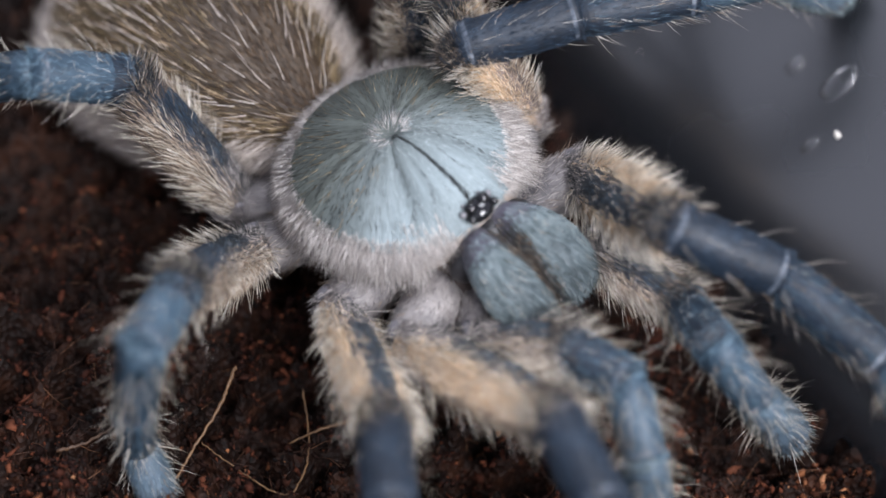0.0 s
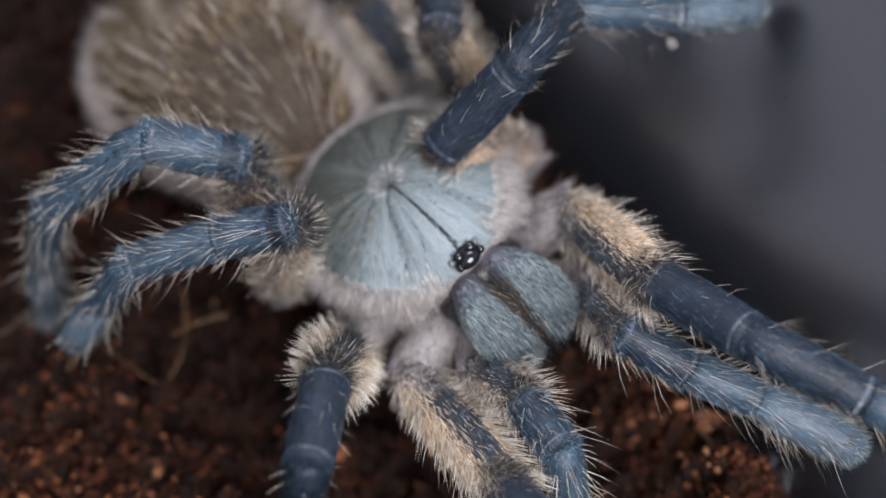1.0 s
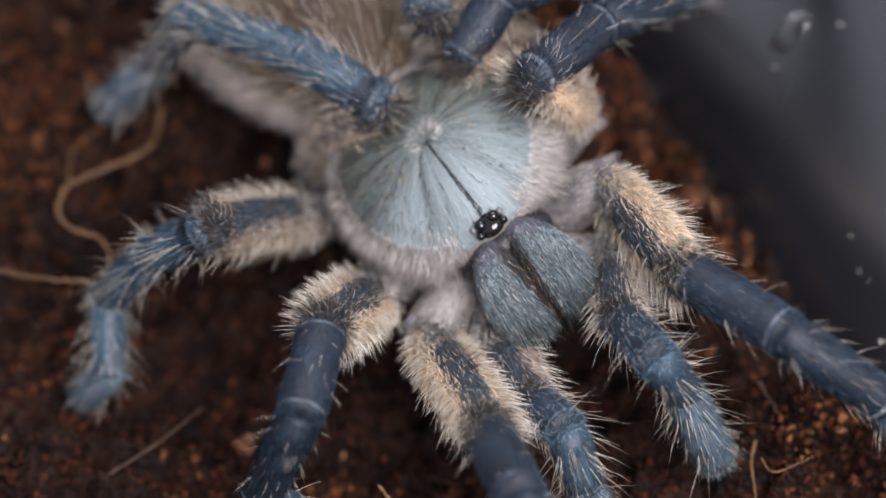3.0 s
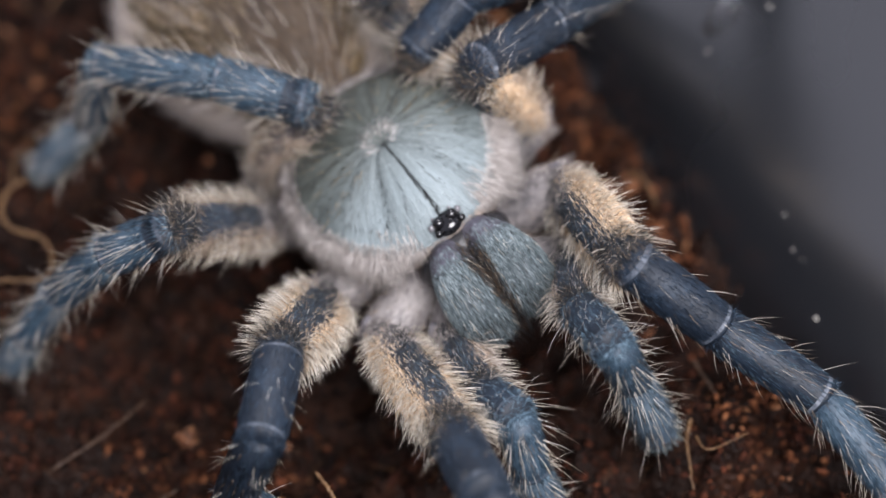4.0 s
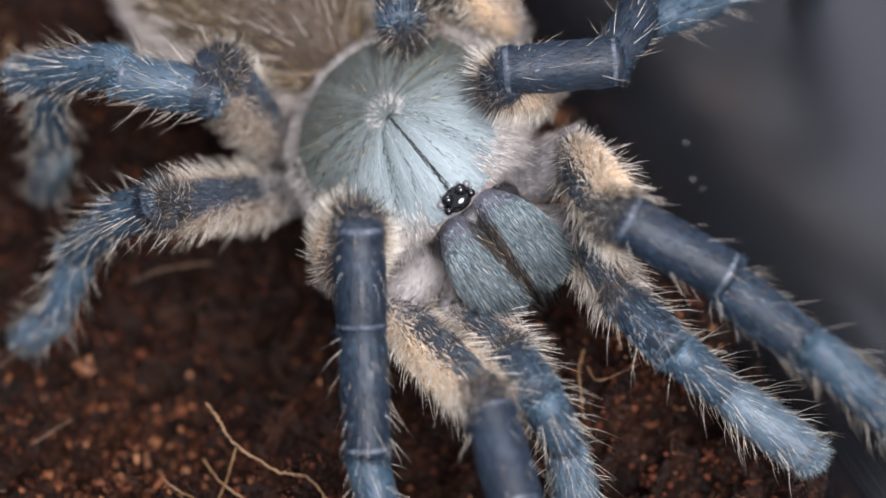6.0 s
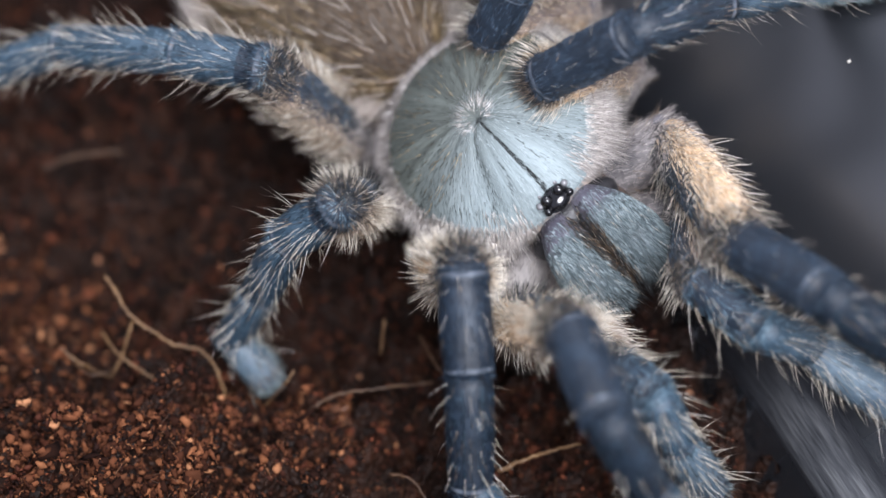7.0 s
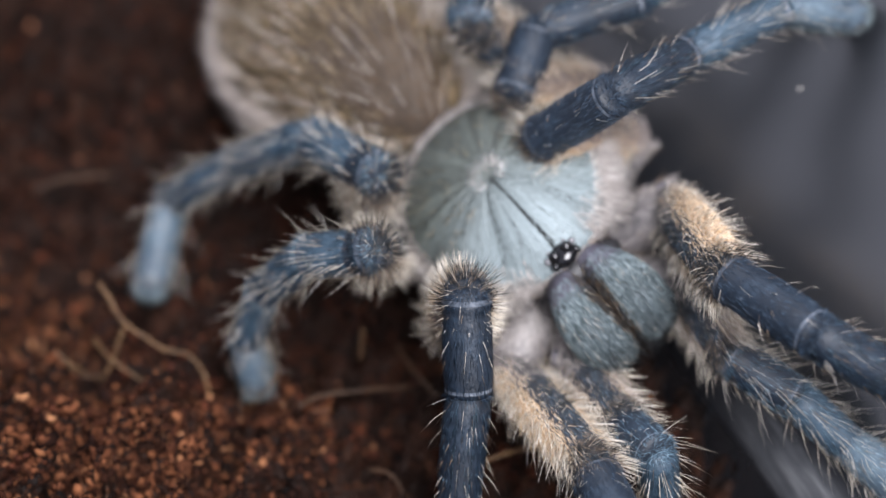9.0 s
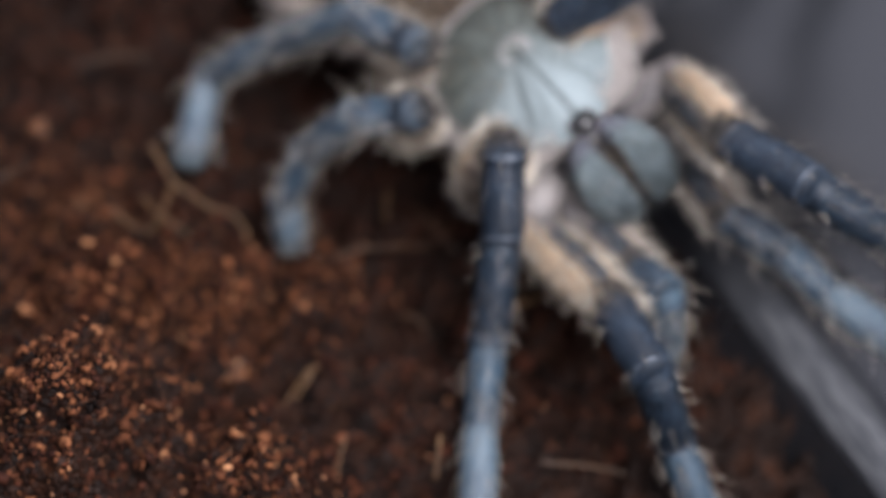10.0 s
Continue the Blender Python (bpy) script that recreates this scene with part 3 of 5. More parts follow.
def carapace():
    g = Geo()
    n, m = 128, 36
    a = np.arange(n) * 2 * math.pi / n
    u = np.concatenate([[0.004], np.linspace(0.04, 1.0, m)])
    rr = u[:, None] * outline(a)[None]
    x, y = rr * np.sin(a), rr * np.cos(a)
    z = dome(x, y)
    v = np.stack([x, y, z], 2)
    rim = np.stack([x[-1] * 0.97, y[-1] * 0.97, z[-1] - 2.4], 1)[None]
    low = np.stack([x[-1] * 0.5, y[-1] * 0.5, z[-1] - 4.0], 1)[None]
    v = np.concatenate([v, rim, low])
    f = grid_faces(len(v), n)[:, ::-1]
    g.add(v.reshape(-1, 3), f, CARAPACE)
    g.m[-1][-2 * n:] = g.slot(PALE_RIM)

    def coat(k, lo, hi, long, lift, pick, width=0.035, front=None, stray=0.12):
        b = rng.uniform(-math.pi, math.pi, k) if front is None else rng.uniform(-front, front, k)
        q = np.sqrt(rng.uniform(lo * lo, hi * hi, k))
        ro = q * outline(b)
        px, py = ro * np.sin(b), ro * np.cos(b)
        pz = dome(px, py)
        e = 0.05
        ox, oy = np.sin(b), np.cos(b)
        slope = (dome(px + ox * e, py + oy * e) - pz) / e
        way = unit(np.stack([ox, oy, slope], 1)) + np.array([0, 0, lift]) + rng.normal(0, stray, (k, 3))
        ln = long * rng.uniform(0.6, 1.2, k)
        p = np.stack([px, py, pz - 0.03], 1)
        for mat, mask in pick(b, q, px, py):
            fur(g, p[mask] + [0, 0, 0.06 if mat is H_INK else 0.0], way[mask], ln[mask], np.full(mask.sum(), width), mat, np.tile([0, 0, -0.12], (mask.sum(), 1)))

    def rays(b, q, px, py):
        k = len(b)
        ab = np.abs(b)
        dark = np.abs(px) < np.where((py > 0.6) & (py < 8.8), 0.07 + 0.022 * py * rng.uniform(0.5, 1.0, k), 0)
        dark |= np.hypot(px, py - 0.5) < 0.28
        mid = dark.copy()
        for c0, w, q0, q1 in ((0.27, 0.022, 0.4, 0.75), (0.56, 0.06, 0.2, 0.86), (1.08, 0.06, 0.25, 0.85), (1.5, 0.045, 0.35, 0.8)):
            wob = c0 + 0.05 * np.sin(q * 9 + c0 * 20 + (b > 0))
            dark |= (np.abs(ab - wob) < w * rng.uniform(0.3, 1.7, k)) & (q > q0) & (q < q1)
        rear = rng.uniform(0, 1, k) < np.clip(0.98 / (1 + np.exp((py - 0.5 - 0.42 * np.abs(px)) / 0.7)) + 0.75 * np.clip((q - 0.5) * 3, 0, 1) * np.clip((ab - 0.6) * 2.0, 0, 1), 0, 0.96)
        rear &= q > 0.16 + 0.08 * rng.uniform(0, 1, k)
        olive = (dark & (rng.uniform(0, 1, k) < 0.62)) | rear
        ink = (mid & (rng.uniform(0, 1, k) < 0.97)) | (olive & ~rear & (rng.uniform(0, 1, k) < 0.16))
        pale = (rng.uniform(0, 1, k) < np.clip((q - 0.83) * 7, 0, 1) ** 1.5) & (np.abs(px) > 2.2 + rng.uniform(0, 1, k))
        ink, olive, teal = ink & ~pale, olive & ~ink & ~pale, ~olive & ~ink & ~pale
        return [(H_RIM, pale), (H_INK, ink), (H_OLIVE, olive), (H_TEAL, teal)]

    coat(52000, 0.02, 1.0, 0.62, 0.03, rays, 0.021, stray=0.11)
    coat(420, 0.0, 0.14, 1.1, 0.15, lambda b, q, x, y: [(H_RIM, np.abs(b) > 0.5)], 0.022)
    coat(420, 0.3, 1.0, 1.5, 0.4, lambda b, q, x, y: [(H_GOLD, y < 2.5)], 0.022)
    coat(16000, 0.9, 1.02, 1.1, 0.05, lambda b, q, x, y: [(H_RIM, (y < 9.6) & (np.abs(x) > 3.0))], 0.022, stray=0.22)
    coat(5000, 0.95, 1.03, 1.8, 0.08, lambda b, q, x, y: [(H_RIM, (y < 8.6) | (np.abs(x) > 4.2))], 0.024, stray=0.25)
    coat(700, 0.8, 1.0, 1.3, 0.1, lambda b, q, x, y: [(H_RIM, (y > 0) & (np.abs(x) > 2.6))], 0.036, 0.7)
    # hanging fringe between the rim and the leg bases
    k = 6000
    b = rng.uniform(-math.pi, math.pi, k)
    ro = outline(b) * 0.985
    drop = rng.uniform(0.1, 2.2, k)
    p = np.stack([ro * np.sin(b), ro * np.cos(b), dome(ro * np.sin(b), ro * np.cos(b)) - drop], 1)
    way = np.stack([np.sin(b), np.cos(b), -0.25 + 0 * b], 1) + rng.normal(0, 0.25, (k, 3))
    keep = np.abs(b) > 0.6
    fur(g, p[keep], way[keep], rng.uniform(1.2, 2.6, k)[keep], np.full(keep.sum(), 0.028), H_RIM, np.tile([0, 0, -0.3], (keep.sum(), 1)))
    return part("carapace", g, spider, "rounded back shield, pale teal with dark rays")


carapace()


def ball(geo, centre, radii, mat, n=20, m=12, turn=None):
    t = np.linspace(0.02, math.pi - 0.02, m)
    a = np.arange(n) * 2 * math.pi / n
    v = np.stack([np.sin(t)[:, None] * np.cos(a), np.sin(t)[:, None] * np.sin(a), np.cos(t)[:, None] + 0 * a], 2) * np.asarray(radii)
    if turn is not None:
        v = v @ np.array(turn.to_matrix()).T
    geo.add((v + np.asarray(centre)).reshape(-1, 3), grid_faces(m, n)[:, ::-1], mat)


def eye_mound():
    g = Geo()
    yc, k0 = 9.25, 0.95
    top = float(dome(np.array(0.0), np.array(yc)))
    ball(g, (0, yc, top - 0.1), (1.4 * k0, 1.25 * k0, 0.8), EYE)
    mound = part("eye_mound", g, spider, "low black knob that carries the eyes")
    for sx in (-1, 1):
        for x, y, r, h, mat in ((0.66, 0.05, 0.56, 0.62, EYE), (1.2, 0.72, 0.36, 0.28, EYE), (1.38, -0.2, 0.32, 0.36, PEARL), (0.85, -0.82, 0.26, 0.44, PEARL)):
            e = Geo()
            ball(e, (sx * x * k0, yc + y * k0, top - 0.1 + h), (r * k0,) * 3, mat, 18, 12)
            part("eye", e, mound)
    h = Geo()
    k = 420
    a = rng.uniform(0.1, math.pi - 0.1, k) + math.pi
    p = np.stack([1.35 * np.cos(a), yc + 1.1 * np.sin(a), np.full(k, top - 0.3)], 1)
    fur(h, p, np.stack([np.cos(a), np.sin(a), 0.35 + 0 * a], 1) + rng.normal(0, 0.2, (k, 3)), rng.uniform(0.3, 0.7, k), np.full(k, 0.022), H_TEAL)
    a = rng.uniform(0, 2 * math.pi, 60)
    p = np.stack([1.3 * np.cos(a), yc + 1.1 * np.sin(a), np.full(60, top - 0.2)], 1)
    fur(h, p, np.stack([np.cos(a) * 0.6, np.sin(a) * 0.6, 1.0 + 0 * a], 1) + rng.normal(0, 0.25, (60, 3)), rng.uniform(0.5, 1.1, 60), np.full(60, 0.02), H_INK)
    part("brow_hair", h, mound, "short grey-green hair round the eyes")


eye_mound()


def chelicera(sx):
    g = Geo()
    u = np.linspace(0, 1, 21)
    c = np.stack([sx * (1.2 + 1.15 * np.sin(0.72 * np.pi * u)), 8.2 + 8.8 * u, 15.2 + 0.7 * np.sin(np.pi * u) - 4.3 * u ** 1.5], 1)
    r = np.interp(u, [0, 0.05, 0.15, 0.35, 0.6, 0.8, 0.92, 0.98, 1.0], [0.5, 0.95, 1.3, 1.85, 2.25, 2.2, 1.75, 1.05, 0.2])
    X, Zv = np.array([1.0, 0, 0]), unit(np.array([0, 0.3, 1.0]))
    mats = [JAW_BASE] * 7 + [CHEL] * 13
    rings(g, c, X * (r * 1.05)[:, None], Zv * (r * 1.1)[:, None], CHEL, 28, mats)
    # the flat inner side
    g.v[-1][:, 0] = sx * np.maximum(sx * g.v[-1][:, 0], 0.12)
    k = 8500
    q = rng.uniform(0.2, 0.98, k)
    q = np.where(q < 0.45, q + 0.2 * (rng.uniform(0, 1, k) < 0.7), q)
    a = rng.uniform(0, 2 * math.pi, k)
    cc = np.stack([np.interp(q, u, c[:, j]) for j in range(3)], 1)
    rq = np.interp(q, u, r)
    off = X * 1.05 * np.cos(a)[:, None] + Zv * 1.1 * np.sin(a)[:, None]
    p = cc + off * rq[:, None]
    p[:, 0] = sx * np.maximum(sx * p[:, 0], 0.12)
    n = unit(X * np.cos(a)[:, None] + Zv * np.sin(a)[:, None])
    d = np.stack([0 * q, 1.0 + 0 * q, 0.5 - 1.25 * q], 1)
    way = unit(d) + n * 0.08 + rng.normal(0, 0.07, (k, 3))
    inner = (sx * p[:, 0] < 1.25 - 0.95 * q + rng.normal(0, 0.18, k)) & (q < 0.92)
    streak = rng.uniform(0, 1, k) < 0.06
    ln = rng.uniform(0.45, 0.85, k)
    main = ~inner & ~streak
    b = rng.choice(k, 900, replace=False)
    qb = 0.12 + 0.3 * rng.uniform(0, 1, 900) ** 1.4
    pb = np.stack([np.interp(qb, u, c[:, j]) for j in range(3)], 1) + off[b] * np.interp(qb, u, r)[:, None]
    pb[:, 0] = sx * np.maximum(sx * pb[:, 0], 0.12)
    fur(g, pb, unit(d[b]) + n[b] * 0.1 + rng.normal(0, 0.1, (900, 3)), rng.uniform(0.4, 0.8, 900), np.full(900, 0.028), H_BASE)
    fur(g, p[main], way[main], ln[main], np.full(main.sum(), 0.03), H_CHEL, np.tile([0, 0, -0.1], (main.sum(), 1)))
    e = rng.choice(k, 700, replace=False)
    qe = rng.uniform(0.12, 0.5, 700)
    pe = np.stack([np.interp(qe, u, c[:, j]) for j in range(3)], 1) + off[e] * np.interp(qe, u, r)[:, None]
    pe[:, 0] = sx * np.maximum(sx * pe[:, 0], 0.12)
    side = np.abs(np.sin(a[e])) < 0.75
    fur(g, pe[side], unit(d[e])[side] + n[e][side] * 0.15 + rng.normal(0, 0.08, (side.sum(), 3)), rng.uniform(0.7, 1.4, side.sum()), np.full(side.sum(), 0.026), H_INK)
    fur(g, p[streak], way[streak], ln[streak], np.full(streak.sum(), 0.03), H_INK)
    fur(g, p[inner], way[inner] + [0, 0, 0.25], ln[inner], np.full(inner.sum(), 0.03), H_INK)
    half = np.nonzero(inner)[0][::3]
    fur(g, p[half], way[half] + [0, 0, 0.35], ln[half] * 1.2, np.full(len(half), 0.026), H_DUSK)
    j = rng.choice(k, 90, replace=False)
    fur(g, p[j], way[j] + n[j] * 0.3, rng.uniform(0.8, 1.3, 90), np.full(90, 0.022), H_PALE, np.tile([0, 0.1, -0.3], (90, 1)))
    j = np.nonzero(q > 0.86)[0][:120]
    fur(g, p[j], way[j] + n[j] * 0.35, rng.uniform(1.0, 2.2, len(j)), np.full(len(j), 0.026), H_INK, np.tile([0, 0.1, -0.4], (len(j), 1)), 2)
    part("chelicera", g, spider, "swollen slate-teal jaw with bristly hair")


chelicera(1)
chelicera(-1)


def abdomen():
    g = Geo()
    u = np.linspace(0, 1, 41)
    A0, A1 = np.array([0.6, -8.2, 15.2]), np.array([2.6, -42.0, 14.0])
    c = A0 + (A1 - A0) * u[:, None]
    c[:, 2] += 1.2 * np.sin(np.pi * u)
    r = 10.7 * np.clip(np.sin(np.pi * np.clip(u, 0.002, 0.998)), 0, 1) ** 0.62 * (0.8 + 0.25 * u)
    r = np.maximum(r, 0.3)
    X, Z = np.array([1.0, 0, 0]), np.array([0, 0, 1.0])
    rings(g, c, X * r[:, None], Z * (r * 0.82)[:, None], ABDOMEN, 40)
    k = 56000
    q = rng.uniform(0.0, 0.98, k) ** 0.9
    a = rng.uniform(-0.9, math.pi + 0.9, k)
    cc = np.stack([np.interp(q, u, c[:, j]) for j in range(3)], 1)
    rq = np.interp(q, u, r)
    slope = np.interp(q, u, np.gradient(r, u)) / 34.0
    n = np.stack([np.cos(a), slope * 1.0, np.sin(a) / 0.82], 1)
    p = cc + np.stack([np.cos(a) * rq, 0 * a, np.sin(a) * rq * 0.82], 1)
    n = unit(n)
    back = np.array([0.05, -1.0, 0.0])
    way = back - n * (n @ back)[:, None] + n * 0.42 + rng.normal(0, 0.13, (k, 3))
    edge = np.sin(a) < 0.24 + rng.normal(0, 0.2, k) - 0.2 * (q < 0.25)
    spot = (rng.uniform(0, 1, k) < 1.3 * np.exp(-((q - 0.14) / 0.26) ** 2 - ((a - 1.65) / 1.05) ** 2))
    ln = rng.uniform(0.9, 2.0, k)
    wd = np.full(k, 0.027)
    for mat, mask in ((H_DUSK, spot & ~edge), (H_TAN, edge & ~spot), (H_TAN, edge & spot), (H_GOLD, ~edge & ~spot)):
        fur(g, p[mask] - n[mask] * 0.08, way[mask], ln[mask] * (0.75 if mat is H_DUSK else 1.0), wd[mask], mat, -n[mask] * 0.1)
    j = np.nonzero(edge | (rng.uniform(0, 1, k) < 0.02))[0]
    j = j[rng.uniform(0, 1, len(j)) < 0.35]
    fur(g, p[j], way[j] + n[j] * 0.55, rng.uniform(2.6, 4.6, len(j)), np.full(len(j), 0.045), H_TAN, -n[j] * 0.15, 2)
    j = np.nonzero(~edge & ~spot & (rng.uniform(0, 1, k) < 0.06))[0]
    fur(g, p[j], way[j] + n[j] * 0.12, rng.uniform(1.4, 2.4, len(j)), np.full(len(j), 0.026), H_CREAM, -n[j] * 0.1, 2)
    part("abdomen", g, spider, "plump abdomen in golden-brown velvet with a dark front patch")
    s = Geo()
    ball(s, (0, 9.6, 13.8), (4.4, 1.8, 2.4), DARK)
    ball(s, (0, 1.0, 10.5), (7.5, 10.5, 4.5), UNDER, 28, 14)
    ball(s, (0.3, -8.6, 13.5), (2.6, 2.6, 2.4), UNDER)
    part("underside", s, spider, "brown underside between the leg bases")


abdomen()

# ---- the enclosure ----
WALL_X = 25.5  # the wall's foot, in millimetres


def wall_x(z):
    """The sloping wall's inner face at the height z: steep at its foot, then leaning out at about 45 degrees."""
    z = np.asarray(z, float)
    low = np.clip(z, 0, 10)
    return WALL_X + 1.2 + 0.4 * np.minimum(z, 0) + 0.4 * low + 0.035 * low ** 2 + 1.1 * np.maximum(z - 10, 0)


rng = np.random.default_rng(11)


def wave_field(seed, sizes):
    """A smooth random height over the plan: sums of tilted waves, sizes in millimetres: (length, height)."""
    r = np.random.default_rng(seed)
    waves = []
    for length, height in sizes:
        for _ in range(7):
            d, ph = r.uniform(0, 2 * math.pi), r.uniform(0, 2 * math.pi)
            ln = length * r.uniform(0.7, 1.4)
            waves.append((math.cos(d) * 2 * math.pi / ln, math.sin(d) * 2 * math.pi / ln, ph, height / 2.6))
    return waves


WAVES = wave_field(3, [(26, 0.8), (11, 0.9), (5.0, 1.4), (2.6, 1.2), (1.4, 0.6)])
MOUNDS = [(-22, -35, 8, 3.5), (-31, -30, 6, 2.0), (-36, -45, 10, 17.0), (-24, -57, 7, 10.0), (19.5, -29.5, 5.0, 3.8), (22, -9, 5, 1.5), (22.5, 2, 5, 1.6), (22, 11, 6, 2.4), (21, 23, 5, 1.6), (-22, -33, 9, 2.0), (-10, -36, 8, 1.4), (-30, 38, 12, 1.2), (-25, -14, 9, 1.0), (-24, -30, 5, 0.8), (-17, -38, 4, 1.0), (-30, -26, 6, 1.0)]
HOLLOWS = [(-20, -13, 8, 4.5), (-33, -12, 8, 3.5), (-2, -30, 6, 3.0), (-6, -44, 4, 2.0), (4, -14, 9, 2.6), (6, 22, 10, 2.6), (-2, 40, 9, 2.0), (-8, -8, 9, 2.0), (16, -40, 7, 1.8), (-7, -29, 6, 3.2), (-27, 3, 12, 3.5), (-18, 14, 8, 2.0)]


_pit = np.random.default_rng(21)
PITS = [(_pit.uniform(-55, 24), _pit.uniform(-70, 100), _pit.uniform(0.8, 2.3), _pit.uniform(0.8, 2.6)) for _ in range(300)] + [(-15.5, -41.5, 1.3, 4.5), (-6.5, -27.0, 2.5, 2.5)]


def ground_height(x, y):
    x, y = np.asarray(x, float), np.asarray(y, float)
    z = np.full(np.broadcast(x, y).shape, -1.4)
    for kx, ky, ph, h in WAVES:
        z = z + h * np.sin(kx * x + ky * y + ph)
    for mx, my, w, h in MOUNDS:
        z = z + h * np.exp(-((x - mx) ** 2 + (y - my) ** 2) / (w * w))
    for mx, my, w, h in HOLLOWS:
        z = z - h * np.exp(-((x - mx) ** 2 + (y - my) ** 2) / (w * w))
    for mx, my, w, h in PITS:
        z = z - h * np.exp(-((x - mx) ** 2 + (y - my) ** 2) / (w * w))
    return z


def ground():
    g = Geo()
    xs = np.concatenate([np.linspace(-240, -62, 60)[:-1], np.linspace(-62, WALL_X + 1.1, 170)])
    ys = np.concatenate([np.linspace(-260, -82, 60)[:-1], np.linspace(-82, 115, 330), np.linspace(115, 240, 50)[1:]])
    X, Y = np.meshgrid(xs, ys)
    Z = ground_height(X, Y) + rng.normal(0, 0.10, X.shape)
    g.add(np.stack([X, Y, Z], 2).reshape(-1, 3), grid_faces(len(ys), len(xs), False), SOIL)
    ob = new("ground", g.mesh("ground"))
    return tagged(ob, "damp dark brown coconut-fibre soil", "soil", kind="structure")


ground()


def wall(name, x0, y0, x1, y1, out, lean, height, thick=3.0, label="dark plastic wall out of view, added to darken low reflections", face=None):
    """A wall with a rounded top edge that leans out; out: the way from the enclosure."""
    g = Geo()
    o = np.asarray(out, float)
    low = -12
    prof = [(lean * h, h) for h in np.linspace(low, height - 1.5, 10)] if face is None else [(float(face(h)) - x0, h) for h in [low, -6, *np.linspace(0, 12, 25), 20, 35, 60, height - 1.5]]
    lean = prof[len(prof) - 1][0] / (height - 1.5)
    prof += [(lean * height + 0.45, height - 0.4), (lean * height + 1.5, height), (lean * height + 2.55, height - 0.4), (lean * height + thick, height - 1.5), (prof[0][0] + thick, low)]
    rows = []
    for q in np.linspace(0, 1, 12):
        base = np.array([x0 + (x1 - x0) * q, y0 + (y1 - y0) * q])
        rows.append([[*(base + o * d), z] for d, z in prof])
    v = np.array(rows)
    f = grid_faces(len(rows), len(prof), True)
    g.add(v.reshape(-1, 3), f, PLASTIC)
    return tagged(new(name, g.mesh(name)), label, "wall", kind="structure")


east = wall("wall_east", WALL_X, -262, WALL_X, 242, (1, 0), 1.0, 90, face=wall_x, label="smooth dark grey plastic side of the enclosure, sloping outwards")
# three assumed walls out of view, their heights set to darken the sloping side's reflection
wall("unseen_wall_west", -241, -262, -241, 242, (-1, 0), 0.12, 105)
wall("unseen_wall_north", -241, 241, WALL_X, 241, (0, 1), 0.12, 95)
wall("unseen_wall_south", -241, -261, WALL_X, -261, (0, -1), 0.12, 105)


def band_material():
    m, nt, bsdf = material("streaked_plastic")
    co = nt.nodes.new("ShaderNodeTexCoord")
    turn = node(nt, "ShaderNodeMapping")
    turn.inputs["Rotation"].default_value = (math.radians(22), 0, 0)
    turn.inputs["Scale"].default_value = (300.0, 260.0, 2900.0)
    nt.links.new(co.outputs["Object"], turn.inputs["Vector"])
    n = node(nt, "ShaderNodeTexNoise", Scale=1.0, Detail=3.0, Roughness=0.55)
    nt.links.new(turn.outputs[0], n.inputs["Vector"])
    c = ramp(nt, n.outputs[0], [(0.3, (0.035, 0.037, 0.042)), (0.48, (0.08, 0.084, 0.092)), (0.68, (0.15, 0.154, 0.162))])
    # the pale colour thins out towards its end and its upper and lower edge
    sep = nt.nodes.new("ShaderNodeSeparateXYZ")
    nt.links.new(co.outputs["Object"], sep.inputs[0])
    band_mask = None
    for axis, lo, hi in ((1, -0.046, -0.068), (2, 0.0012, 0.0027), (2, 0.0066, 0.005)):
        k = node(nt, "ShaderNodeMapRange")
        k.interpolation_type = "SMOOTHSTEP"
        k.inputs["From Min"].default_value, k.inputs["From Max"].default_value = lo, hi
        nt.links.new(sep.outputs[axis], k.inputs[0])
        if band_mask is None:
            band_mask = k.outputs[0]
        else:
            t = node(nt, "ShaderNodeMath")
            t.operation = "MULTIPLY"
            nt.links.new(band_mask, t.inputs[0])
            nt.links.new(k.outputs[0], t.inputs[1])
            band_mask = t.outputs[0]
    mix = nt.nodes.new("ShaderNodeMix")
    mix.data_type = "RGBA"
    mix.inputs[6].default_value = (0.011, 0.012, 0.015, 1)
    nt.links.new(band_mask, mix.inputs[0])
    nt.links.new(c.outputs[0], mix.inputs[7])
    nt.links.new(mix.outputs[2], bsdf.inputs["Base Color"])
    bsdf.inputs["Roughness"].default_value = 0.4
    bump(nt, bsdf, n.outputs[0], 0.4, 0.0003)
    return m


def pale_band():
    """A low swelling along the foot of the sloping wall, paler and finely streaked."""
    g = Geo()
    y = np.linspace(-44, -200, 120)
    u = np.linspace(0, 1, 14)
    grow = np.clip((-44 - y) / 25, 0.02, 1)
    z = 1.0 + u[None] * 5.8 + 0.15 * np.sin(y * 0.3)[:, None]
    out = 0.05 + 0.3 * np.sin(np.pi * u)[None] * grow[:, None]
    v = np.stack([wall_x(z) - out * 0.707, np.broadcast_to(y[:, None], z.shape), z + out * 0.707], 2)
    v[:, [0, -1], 0] += 0.12
    g.add(v.reshape(-1, 3), grid_faces(len(y), len(u), False)[:, ::-1], band_material())
    part("pale_band", g, east, "pale band of fine streaks along the plastic")


pale_band()

# ---- crumbs, chips and roots ----


